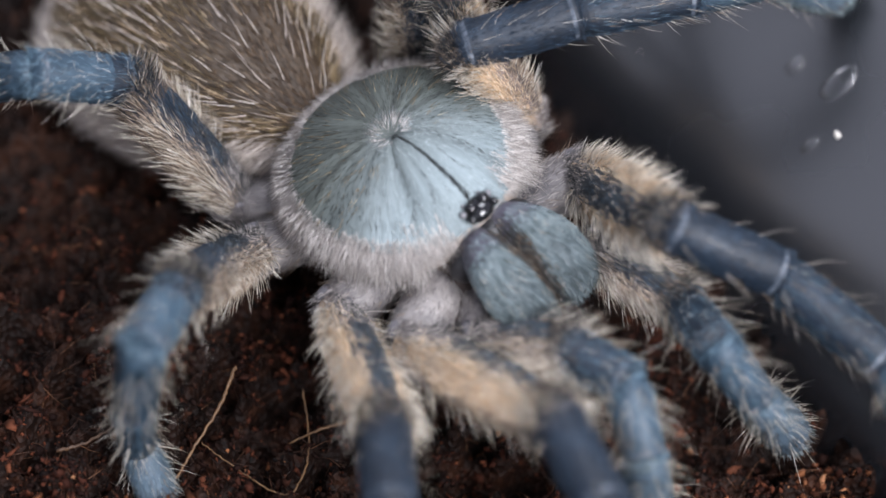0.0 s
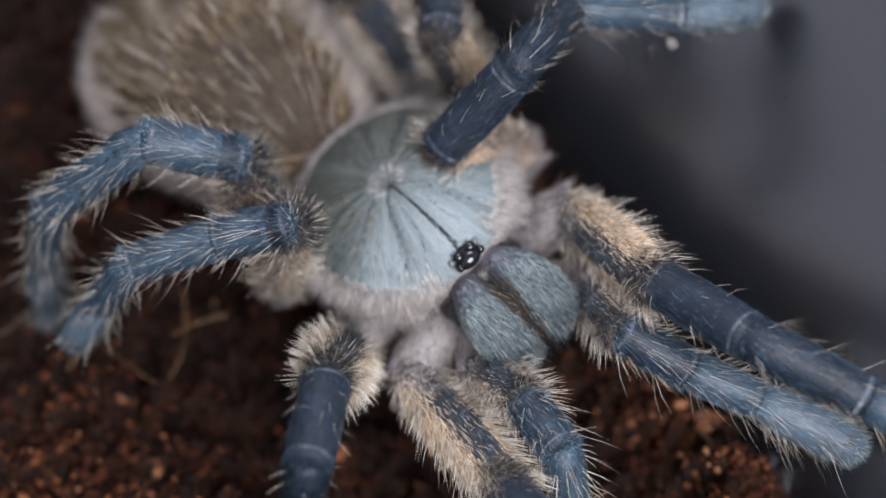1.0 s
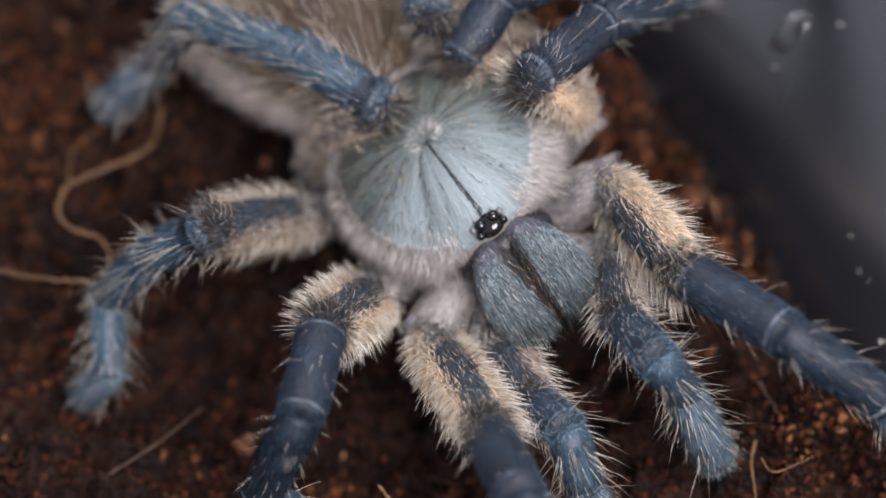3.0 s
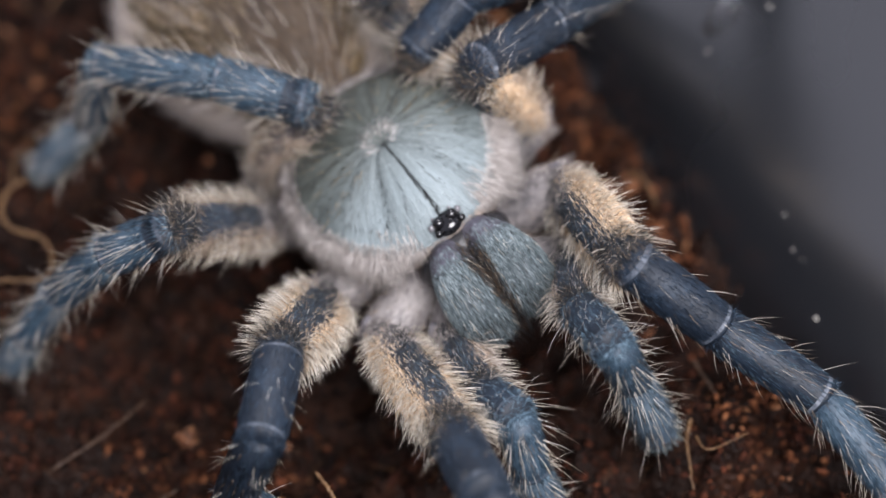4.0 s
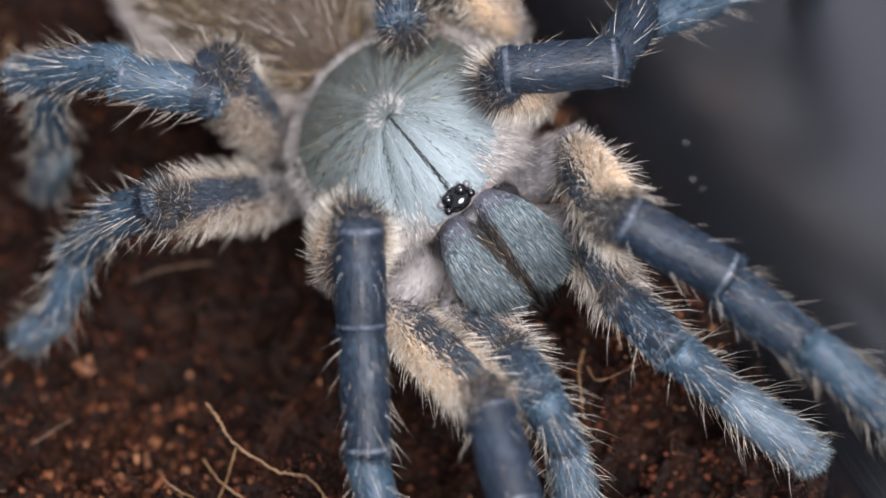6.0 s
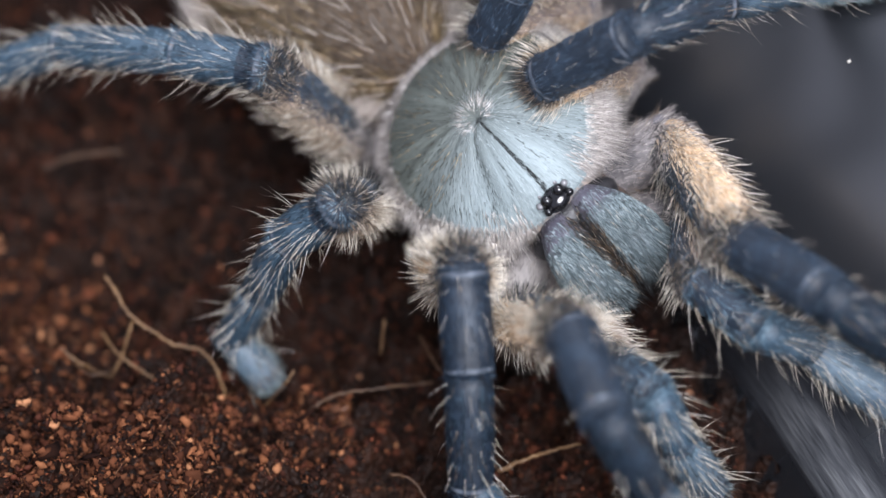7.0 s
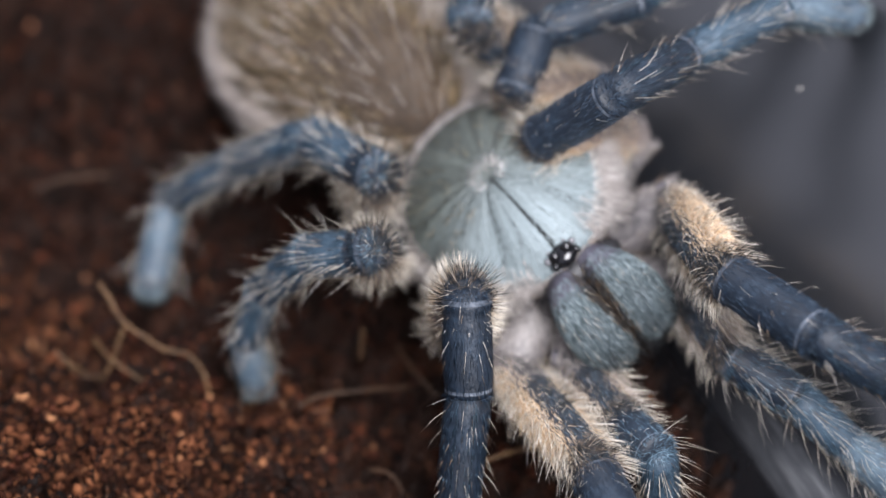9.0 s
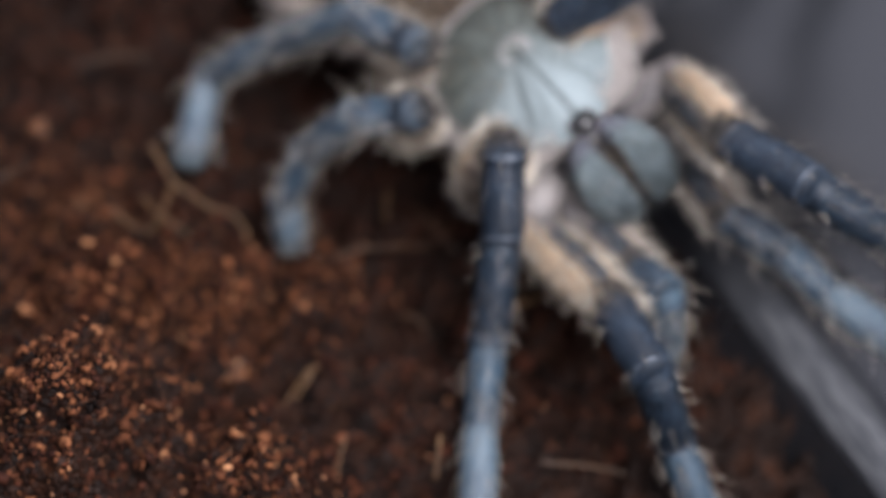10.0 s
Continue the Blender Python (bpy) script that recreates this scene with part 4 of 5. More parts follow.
def lumps(geo, centre, size, mat, fine=True, flat=None):
    """Uneven little lumps: centre (k, 3), size (k,)."""
    k = len(centre)
    t = (1 + 5 ** 0.5) / 2
    if fine:
        base = unit(np.array([(-1, t, 0), (1, t, 0), (-1, -t, 0), (1, -t, 0), (0, -1, t), (0, 1, t), (0, -1, -t), (0, 1, -t), (t, 0, -1), (t, 0, 1), (-t, 0, -1), (-t, 0, 1)], float))
        tri = np.array([(0, 11, 5), (0, 5, 1), (0, 1, 7), (0, 7, 10), (0, 10, 11), (1, 5, 9), (5, 11, 4), (11, 10, 2), (10, 7, 6), (7, 1, 8),
                        (3, 9, 4), (3, 4, 2), (3, 2, 6), (3, 6, 8), (3, 8, 9), (4, 9, 5), (2, 4, 11), (6, 2, 10), (8, 6, 7), (9, 8, 1)])
    else:
        base = np.array([(1, 0, 0), (0, 1, 0), (-1, 0, 0), (0, -1, 0), (0, 0, 1), (0, 0, -1)], float)
        tri = np.array([(0, 1, 4), (1, 2, 4), (2, 3, 4), (3, 0, 4), (1, 0, 5), (2, 1, 5), (3, 2, 5), (0, 3, 5)])
    v = base[None] * rng.uniform(0.55, 1.25, (k, len(base), 1)) + rng.normal(0, 0.2, (k, len(base), 3))
    v = v * np.exp(rng.normal(0, 0.4, (k, 1, 3))) * 0.9
    if flat is not None:
        v[:, :, 2] *= flat
    axis, ang = unit(rng.normal(size=(k, 3))), rng.uniform(0, 2 * math.pi, k)
    if flat is not None:
        axis = unit(np.array([0, 0, 1.0]) + rng.normal(0, 0.4, (k, 3)))
    c, s = np.cos(ang)[:, None, None], np.sin(ang)[:, None, None]
    ax = axis[:, None]
    v = v * c + np.cross(np.broadcast_to(ax, v.shape), v) * s + ax * (v * ax).sum(2, keepdims=True) * (1 - c)
    v = v * size[:, None, None] + centre[:, None]
    f = (np.arange(k) * len(base))[:, None, None] + tri[None]
    geo.add(v.reshape(-1, 3), f.reshape(-1, 3), mat, True)


def crumbs():
    g = Geo()
    for k, lo, hi, fine in ((40000, 0.06, 0.18, False), (18000, 0.12, 0.3, False), (17000, 0.14, 0.36, True), (1800, 0.3, 0.6, True)):
        x, y = rng.uniform(-50, WALL_X - 0.6, k), rng.uniform(-66, 84, k)
        size = lo + (hi - lo) * rng.uniform(0, 1, k) ** 2
        z = ground_height(x, y) + size * rng.uniform(-0.1, 0.7, k)
        x = np.minimum(x, WALL_X - size * 1.3)
        lumps(g, np.stack([x, y, z], 1), size, CRUMB, fine)
    # crumbs that cake together into lumps
    k, per = 620, 40
    cx, cy, cr = rng.uniform(-46, WALL_X - 2, k), rng.uniform(-62, 80, k), rng.uniform(0.7, 1.9, k)
    off = unit(rng.normal(size=(k, per, 3))) * (rng.uniform(0, 1, (k, per, 1)) ** 0.4) * cr[:, None, None] * [1.0, 1.0, 0.75]
    at = np.stack([cx, cy, ground_height(cx, cy) + cr * 0.3], 1)[:, None] + off
    at = at.reshape(-1, 3)
    at[:, 0] = np.minimum(at[:, 0], WALL_X - 0.6)
    lumps(g, at, 0.1 + 0.28 * rng.uniform(0, 1, k * per) ** 2, CRUMB, False)
    # looser heaps of paler crumbs on the mounds
    for mx, my, w, h in MOUNDS:
        k = int(18 * w * w + 50 * w)
        x, y = rng.normal(mx, w * 0.5, k), rng.normal(my, w * 0.5, k)
        size = 0.1 + 0.34 * rng.uniform(0, 1, k) ** 2.5
        x = np.minimum(x, WALL_X - size * 1.3)
        lumps(g, np.stack([x, y, ground_height(x, y) + size * rng.uniform(0.0, 1.4, k)], 1), size, CRUMB_PALE, True)
    tagged(new("soil_crumbs", g.mesh("soil_crumbs")), "loose brown crumbs of damp coconut fibre", "soil", kind="stuff")
    f = Geo()
    k = 15000
    x, y = rng.uniform(-50, WALL_X - 2, k), rng.uniform(-66, 84, k)
    p = np.stack([x, y, ground_height(x, y) + rng.uniform(0.1, 0.6, k)], 1)
    a = rng.uniform(0, 2 * math.pi, k)
    way = np.stack([np.cos(a), np.sin(a), rng.uniform(-0.1, 0.5, k)], 1)
    fur(f, p, way, rng.uniform(0.5, 2.4, k), rng.uniform(0.02, 0.05, k), CHIP, rng.normal(0, 0.25, (k, 3)), 2)
    tagged(new("soil_fibres", f.mesh("soil_fibres")), "short reddish coconut fibres lying in the soil", "fibre", kind="stuff")


crumbs()


def soil_clump(x, y, z, size):
    """A ball of crumbs that hang together."""
    g = Geo()
    k = 70
    d = unit(rng.normal(size=(k, 3))) * (rng.uniform(0, 1, k) ** 0.4)[:, None] * size * [1.0, 0.9, 0.7]
    lumps(g, d, rng.uniform(0.22, 0.45, k) * size ** 0.5, CLUMP, True)
    a = rng.uniform(0, 2 * math.pi, 14)
    fur(g, d[:14], np.stack([np.cos(a), np.sin(a), rng.uniform(0, 0.6, 14)], 1), rng.uniform(1.0, 2.2, 14), np.full(14, 0.035), CHIP, rng.normal(0, 0.3, (14, 3)))
    ob = new("soil_clump", g.mesh("soil_clump"))
    ob.location = (x * 0.001, y * 0.001, z * 0.001)
    tagged(ob, "small orange-brown clump of coconut fibre on the soil", "soil clump", "clumps in the soil")


soil_clump(22.5, -2.9, 2.0, 1.1)
soil_clump(21.0, -2.3, 1.8, 0.8)
soil_clump(20.2, -11.8, 1.8, 1.0)
soil_clump(-19.6, -43.0, 1.5, 1.3)
soil_clump(-24.2, -29.8, 1.0, 0.7)
soil_clump(-19.8, -39.7, 0.5, 1.4)
soil_clump(-19.1, -38.7, 0.5, 1.3)
soil_clump(-24.5, -29.7, 0.5, 0.8)
soil_clump(23.5, 14.1, 1.0, 1.2)
soil_clump(-3.3, -36.1, -0.5, 1.0)
soil_clump(23.4, 18.6, 2.0, 1.0)
soil_clump(-23.6, -6.7, 0.0, 0.9)


def bark_chip(x, y, size):
    g = Geo()
    lumps(g, np.zeros((1, 3)), np.array([size]), CHIP, True, 0.4)
    ob = new("bark_chip", g.mesh("bark_chip"))
    ob.location = (x * 0.001, y * 0.001, (float(ground_height(x, y)) + size * 0.3) * 0.001)
    tagged(ob, "small orange-brown chip of bark on the soil", "bark chip", "chips in the soil")


for _ in range(34):
    bark_chip(rng.uniform(-45, WALL_X - 3), rng.uniform(-60, 90), rng.uniform(0.25, 0.55))


def root_strand(points, r, label, mat=None):
    """A thin root through a few points (mm), with knots and a bent course."""
    p = np.asarray(points, float)
    u = np.linspace(0, len(p) - 1, 12 * (len(p) - 1) + 1)
    # Catmull-Rom
    i = np.clip(u.astype(int), 0, len(p) - 2)
    w = (u - i)[:, None]
    P = np.concatenate([[2 * p[0] - p[1]], p, [2 * p[-1] - p[-2]]])
    a, b, c, d = P[i], P[i + 1], P[i + 2], P[i + 3]
    q = 0.5 * (2 * b + (c - a) * w + (2 * a - 5 * b + 4 * c - d) * w ** 2 + (3 * b - a - 3 * c + d) * w ** 3)
    q += rng.normal(0, r * 0.12, q.shape)
    d = unit(np.gradient(q, axis=0))
    side = unit(np.cross(d, [0.1, 0.2, 1.0]))
    up = np.cross(side, d)
    rad = 0.48 * r * (1 - 0.45 * np.linspace(0, 1, len(q))) * rng.uniform(0.8, 1.25, len(q))
    rad[0] *= 0.3
    rad[-1] *= 0.2
    g = Geo()
    rings(g, q, side * rad[:, None], up * rad[:, None], mat or ROOT, 8)
    tagged(new("root_fibre", g.mesh("root_fibre")), label, "root")


root_strand([(-16.2, 28.7, 3.0), (-19.2, 24.2, 4.0), (-24.0, 23.6, 4.0), (-27.6, 22.9, 4.5), (-29.5, 20.2, 5.0), (-29.0, 17.9, 5.0), (-27.2, 15.6, 5.0), (-27.5, 12.7, 5.0), (-29.1, 11.7, 5.0), (-33.7, 14.4, 5.0), (-38.5, 18.4, 5.0)], 0.42, "long pale curled root lying above the dark soil")
root_strand([(-27.5, 23.0, 4.3), (-25.6, 27.6, 3.0), (-21.4, 31.3, 1.0)], 0.30, "side root branching off above the soil")
root_strand([(-16.4, -18.2, 6.0), (-16.1, -20.3, 5.5), (-15.8, -21.9, 4.5), (-13.7, -25.0, 3.0), (-11.5, -26.5, 2.0), (-11.0, -28.5, 1.0), (-11.3, -30.3, -1.0)], 0.36, "straw-coloured root sticking out of the soil")
root_strand([(-15.5, -21.8, 4.0), (-17.7, -23.4, 1.5), (-19.3, -24.1, 0.0)], 0.25, "thin root slanting into the soil")
root_strand([(-22.2, -21.1, 3.0), (-21.2, -22.6, 2.0), (-19.3, -24.0, 0.0)], 0.24, "thin pale root tip over the soil")
root_strand([(-5.6, -32.9, 4.0), (-6.7, -33.2, 3.0), (-8.6, -32.6, 0.0)], 0.22, "short straw-coloured twig in the soil")
root_strand([(-6.9, -35.4, 0.0), (-3.9, -35.4, 1.8), (-0.7, -36.4, 2.2), (4.9, -37.7, 1.0)], 0.42, "bent brown twig half buried in the soil", ROOT_DARK)
root_strand([(5.7, -47.6, 1.0), (9.1, -48.0, 1.5), (13.0, -48.5, 1.0)], 0.42, "straight straw-coloured twig on the soil")
root_strand([(-2.2, -43.7, 1.0), (-0.9, -45.3, 1.4), (-0.5, -47.0, 0.5)], 0.30, "curled brown root in the soil", ROOT_DARK)
root_strand([(-21.9, -21.2, 1.5), (-20.8, -24.2, 2.0), (-19.1, -24.3, 1.5)], 0.22, "thin brown root over the soil", ROOT_DARK)
root_strand([(-15.4, 55.8, 4.0), (-17.6, 53.8, 3.0), (-20.4, 52.1, 2.0), (-23.4, 50.3, 1.0)], 0.34, "straw-coloured root slanting over the soil")
root_strand([(-8.5, 48.0, 2.0), (-11.5, 48.5, 2.0), (-14.0, 49.0, 1.0)], 0.30, "straight straw-coloured twig on the soil")
root_strand([(-11.0, 52.5, 2.0), (-12.7, 48.3, 1.5), (-14.7, 45.7, 1.5), (-16.9, 45.0, 1.5), (-18.9, 49.0, 1.2), (-20.2, 52.3, 1.0)], 0.20, "fine looping root over the soil")
root_strand([(-30.5, 56.8, 1.0), (-28.0, 56.2, 1.5), (-24.4, 56.4, 2.0)], 0.30, "brown twig on the soil", ROOT_DARK)
root_strand([(23.5, 21.7, 1.5), (22.6, 17.7, 2.0), (22.9, 14.5, 2.0), (22.6, 11.2, 1.5)], 0.20, "fine pale root across a soil heap")
root_strand([(9.5, 9.6, 1.0), (13.0, 9.4, 1.5), (16.0, 10.2, 2.0)], 0.25, "thin brown root on the soil", ROOT_DARK)
root_strand([(22.7, -2.2, 2.5), (23.5, -3.1, 3.5), (23.5, -5.1, 3.5), (23.5, -6.5, 2.0)], 0.30, "curled orange-brown fibre at the wall")
root_strand([(13.6, -27.8, 4.0), (12.2, -29.4, 4.0), (10.5, -33.2, 3.0)], 0.30, "straight straw-coloured root in a soil heap")
root_strand([(17.0, -22.8, 3.5), (17.0, -24.3, 3.5), (17.0, -26.9, 3.0)], 0.36, "short brown stick at the edge of a soil heap", ROOT_DARK)
root_strand([(12.7, -29.8, 5.0), (12.8, -31.4, 5.0), (15.0, -31.7, 5.0), (16.6, -31.7, 5.0)], 0.16, "fine fibre in a soil heap")
root_strand([(-35.2, -4.4, 1.0), (-30.3, -3.8, 1.5), (-25.3, -2.2, 1.5)], 0.24, "brown twig lying flat on the soil", ROOT_DARK)
root_strand([(-17.1, -0.4, 0.0), (-13.7, -1.3, 1.0), (-9.6, -2.8, 1.0)], 0.42, "brown root half buried in the soil", ROOT_DARK)
root_strand([(-18.4, -20.3, 1.5), (-17.9, -23.5, 2.0), (-15.8, -27.1, 1.0)], 0.30, "straw-coloured root on the soil")
root_strand([(-30.6, -11.9, 1.0), (-26.4, -11.4, 1.2)], 0.30, "short brown twig on the soil", ROOT_DARK)
root_strand([(-38.1, -14.7, 1.0), (-36.0, -14.4, 1.5), (-33.8, -14.9, 1.0)], 0.20, "fine root on the soil")
root_strand([(5.5, -33.5, 2.0), (5.4, -37.1, 2.5), (6.3, -40.4, 1.5)], 0.25, "thin brown root beside the wall", ROOT_DARK)
root_strand([(3.6, -30.7, 2.0), (1.8, -33.7, 2.0)], 0.30, "straw-coloured stub of a root")
root_strand([(-12.7, -46.6, 3.0), (-14.3, -47.6, 2.0), (-15.6, -48.1, 1.0)], 0.25, "short pale stub of a root")
root_strand([(-13.7, -47.2, 4.0), (-15.4, -47.6, 2.0), (-16.9, -48.2, 1.0)], 0.22, "pale twig tip over the soil")
root_strand([(-13.9, -54.6, 3.0), (-15.8, -56.9, 1.0)], 0.20, "fine upright fibre in the soil")
root_strand([(-6.5, -58.9, 4.0), (-8.5, -61.9, 2.0)], 0.26, "orange-brown stub of a root")
root_strand([(1.4, -64.1, 1.0), (5.2, -66.3, 1.0), (8.0, -68.7, 1.0)], 0.40, "brown twig in the soil hollow", ROOT_DARK)

# ---- drops and flecks on the wall ----


def water_drop(y, z, tall, wide):
    g = Geo()
    n, m = 24, 9
    a = np.arange(n) * 2 * math.pi / n
    t = np.linspace(0.0, 1.0, m)
    rows = []
    for q in t:
        c = math.sqrt(max(1 - q ** 2.2, 0.0004))
        yy = wide / 2 * c * np.cos(a) * (1 - 0.16 * np.sin(a))
        zz = tall / 2 * c * np.sin(a)
        rows.append(np.stack([0 * a - q * wide * 0.2, yy, zz], 1))
    v = np.array(rows)
    g.add(v.reshape(-1, 3), grid_faces(m, n), WATER)
    g.add(np.concatenate([v[-1], v[-1].mean(0)[None]]), np.array([(k, (k + 1) % n, n) for k in range(n)]), WATER)
    g.add(np.concatenate([v[0], v[0].mean(0)[None]]), np.array([((k + 1) % n, k, n) for k in range(n)]), WATER)
    ob = new("water_drop", g.mesh("water_drop"))
    ob.matrix_world = pose((float(wall_x(z)) - 0.03) * 0.001, y * 0.001, z * 0.001, 0, 45, 0)
    tagged(ob, "clear water drop clinging to the dark plastic wall", "water drop", "drops on the wall")


for d in ((51.6, 14.6, 3.8, 2.0), (49.2, 11.1, 1.9, 0.8), (55.6, 13.4, 1.9, 1.1), (22.1, 4.8, 3.0, 1.2), (3.4, 11.7, 4.6, 2.6)):
    water_drop(*d)


def fleck(y, z, size):
    g = Geo()
    lumps(g, np.zeros((1, 3)), np.array([size]), FLECK, True)
    ob = new("fleck", g.mesh("fleck"))
    ob.location = ((float(wall_x(z)) - size * 0.4) * 0.001, y * 0.001, z * 0.001)
    tagged(ob, "tiny pale fleck of dirt stuck to the plastic wall", "fleck", "flecks on the wall")


for d in ((1.9, 9.6, 0.13), (0.3, 14.3, 0.2), (-18.3, 5.5, 0.12), (-19.7, 5.65, 0.1), (-24.3, 3.6, 0.13), (-15.4, 6.6, 0.1), (-36.0, 19.0, 0.13), (-30.5, 20.6, 0.18), (67.2, 6.8, 0.12), (48.1, 12.7, 0.4)):
    fleck(*d)

# ---- motion ----


def aim(az, el):
    """The direction az degrees clockwise from ahead and el degrees up, in the body's space."""
    a, e = radians(az), radians(el)
    return Vector((math.sin(a) * math.cos(e), math.cos(a) * math.cos(e), math.sin(e)))


def step(key, rows):
    """Keys one limb. rows: seconds, then for each segment its turn and its rise in degrees. All its joints hinge in the limb's own plane."""
    root, lengths, segs = LIMB_SET[key]
    tracks = [[] for _ in segs]
    for t, *angles in rows:
        ways = [aim(angles[2 * k], angles[2 * k + 1]) for k in range(len(segs))]
        joints = [Vector(root)]
        for way, ln in zip(ways, lengths):
            joints.append(joints[-1] + way * ln)
        reach = joints[-1] - joints[0]
        flat = Vector((reach.y, -reach.x, 0)).normalized()
        hinge = (joints[-1] - joints[1]).normalized().cross(ways[0]) + 0.5 * flat
        for k, way in enumerate(ways):
            x = (hinge - way * hinge.dot(way)).normalized()
            m = Matrix((x, way, x.cross(way))).transposed().to_4x4()
            m.translation = joints[k] * 0.001
            tracks[k].append((t, m))
    for ob, track in zip(segs, tracks):
        walk(ob, track)


def motions():
    walk(spider, [
        (0, pose(0.00567, 0.05699, -0.00017, 14.77, 12.13, -165.58)),
        (0.5, pose(0.00904, 0.04758, 0.00003, 14.77, 12.13, -161.90)),
        (1, pose(0.01127, 0.04034, 0.00008, 12.76, 12.70, -164.96)),
        (1.5, pose(0.00818, 0.02817, 0.00087, 10.49, 16.98, -167.38)),
        (2, pose(0.00596, 0.01739, 0.00112, 8.16, 21.29, -175.54)),
        (2.5, pose(0.00180, 0.00684, 0.00160, 6.67, 24.53, 176.98)),
        (3, pose(0.00589, 0.00043, 0.00089, 6.95, 21.95, -176.10)),
        (3.2, pose(0.00518, -0.00127, 0.00076, 7.48, 17.19, -173.39)),
        (4.5, pose(0.00603, -0.00218, 0.00021, 7.48, 17.19, -175.93)),
        (5, pose(0.00550, -0.00281, 0.00043, 7.48, 17.19, -176.22)),
        (5.5, pose(0.00649, -0.00418, 0.00060, 6.41, 17.79, -175.63)),
        (5.7, pose(0.00787, -0.00565, 0.00032, 6.41, 17.79, -175.50)),
        (6.8, pose(0.02389, -0.02528, 0.00201, 5.99, 23.41, -167.17)),
        (7, pose(0.02287, -0.02779, 0.00162, 5.92, 24.44, -169.22)),
        (7.5, pose(0.02329, -0.03380, 0.00174, 5.87, 25.17, -171.72)),
        (10, pose(0.02332, -0.03381, 0.00176, 5.93, 25.27, -171.69)),
    ])
    step("right_palp", [
        (0, -16.9, 17.4, -9.2, -7.6, 36.3, -37.1, -38.5, 264.3),
        (0.5, 0.7, 23.2, 11.0, 6.2, 13.1, -75.4, -24.8, 259.0),
        (1, -1.4, 25.0, 9.7, -3.9, 56.1, -62.8, 38.8, 290.1),
        (1.5, 13.0, 6.8, -0.8, -17.5, 74.7, -13.7, 59.0, -40.4),
        (2, 2.6, 0.7, -19.2, 6.0, 84.5, -14.0, 68.1, -40.4),
        (2.5, -14.4, 20.8, -27.3, -7.1, 10.9, -58.9, 71.8, 310.4),
        (3, 2.3, 11.0, -10.9, 16.5, 36.7, -61.9, 36.0, 303.9),
        (3.2, 3.9, 16.6, -7.7, 20.3, 45.8, -66.9, -66.8, 262.4),
        (5, 3.9, 16.6, -7.7, 20.3, 45.8, -66.9, -66.8, 262.4),
        (5.5, 2.5, 7.6, -2.3, 16.3, 32.5, -58.5, 53.9, 308.4),
        (5.7, -7.2, 14.5, 0.0, 19.7, 37.0, -69.2, 54.5, 306.3),
        (6.8, -1.7, 20.1, 5.0, 7.2, 17.3, -67.7, 15.0, 285.7),
        (7, 2.4, 19.9, -9.7, 16.1, 35.8, -62.6, 49.7, 278.9),
        (7.4, 0.7, 11.1, -3.4, 18.1, 70.2, -65.9, -63.5, 245.5),
        (10, 0.7, 11.1, -3.4, 18.1, 70.2, -65.9, -63.5, 245.5),
    ])
    step("left_palp", [
        (0, -2.0, -3.3, 19.9, 15.8, -10.6, -62.7, -83.2, -73.3),
        (0.5, 18.9, 14.3, 17.0, 12.7, -86.2, -74.6, -58.3, -69.4),
        (1, 13.8, 20.9, -18.8, -35.8, -27.3, -31.5, -21.6, -28.8),
        (1.5, -4.4, 49.3, -38.5, -19.3, -12.9, -55.2, -21.3, -54.9),
        (2, 13.8, 26.1, -8.5, -29.5, -25.4, -45.6, -18.8, -45.9),
        (2.5, 5.3, 3.7, -12.1, 9.1, -24.0, -61.1, -24.9, -67.6),
        (3, 19.5, 23.0, -2.2, 19.4, 101.1, -91.8, 28.8, -71.6),
        (3.2, 18.6, 26.4, 1.8, 19.7, -1.1, -93.1, 43.4, -86.2),
        (5, 18.6, 26.4, 1.8, 19.7, -1.1, -93.1, 43.4, -86.2),
        (5.5, 16.7, 30.6, -14.2, -33.2, -16.4, -45.3, -8.9, -34.6),
        (5.7, 5.3, 6.9, -4.3, -2.5, -21.0, -64.1, -13.9, -33.5),
        (6.8, 27.9, 22.1, -2.9, -5.2, -31.5, -60.2, -19.1, -25.6),
        (7, 22.5, 25.3, -5.7, -2.8, -49.3, -64.3, -15.3, -40.2),
        (7.4, 12.1, 0.2, -15.3, -24.6, -9.8, -42.8, -7.7, -2.6),
        (10, 12.1, 0.2, -15.3, -24.6, -9.8, -42.8, -7.7, -2.6),
    ])
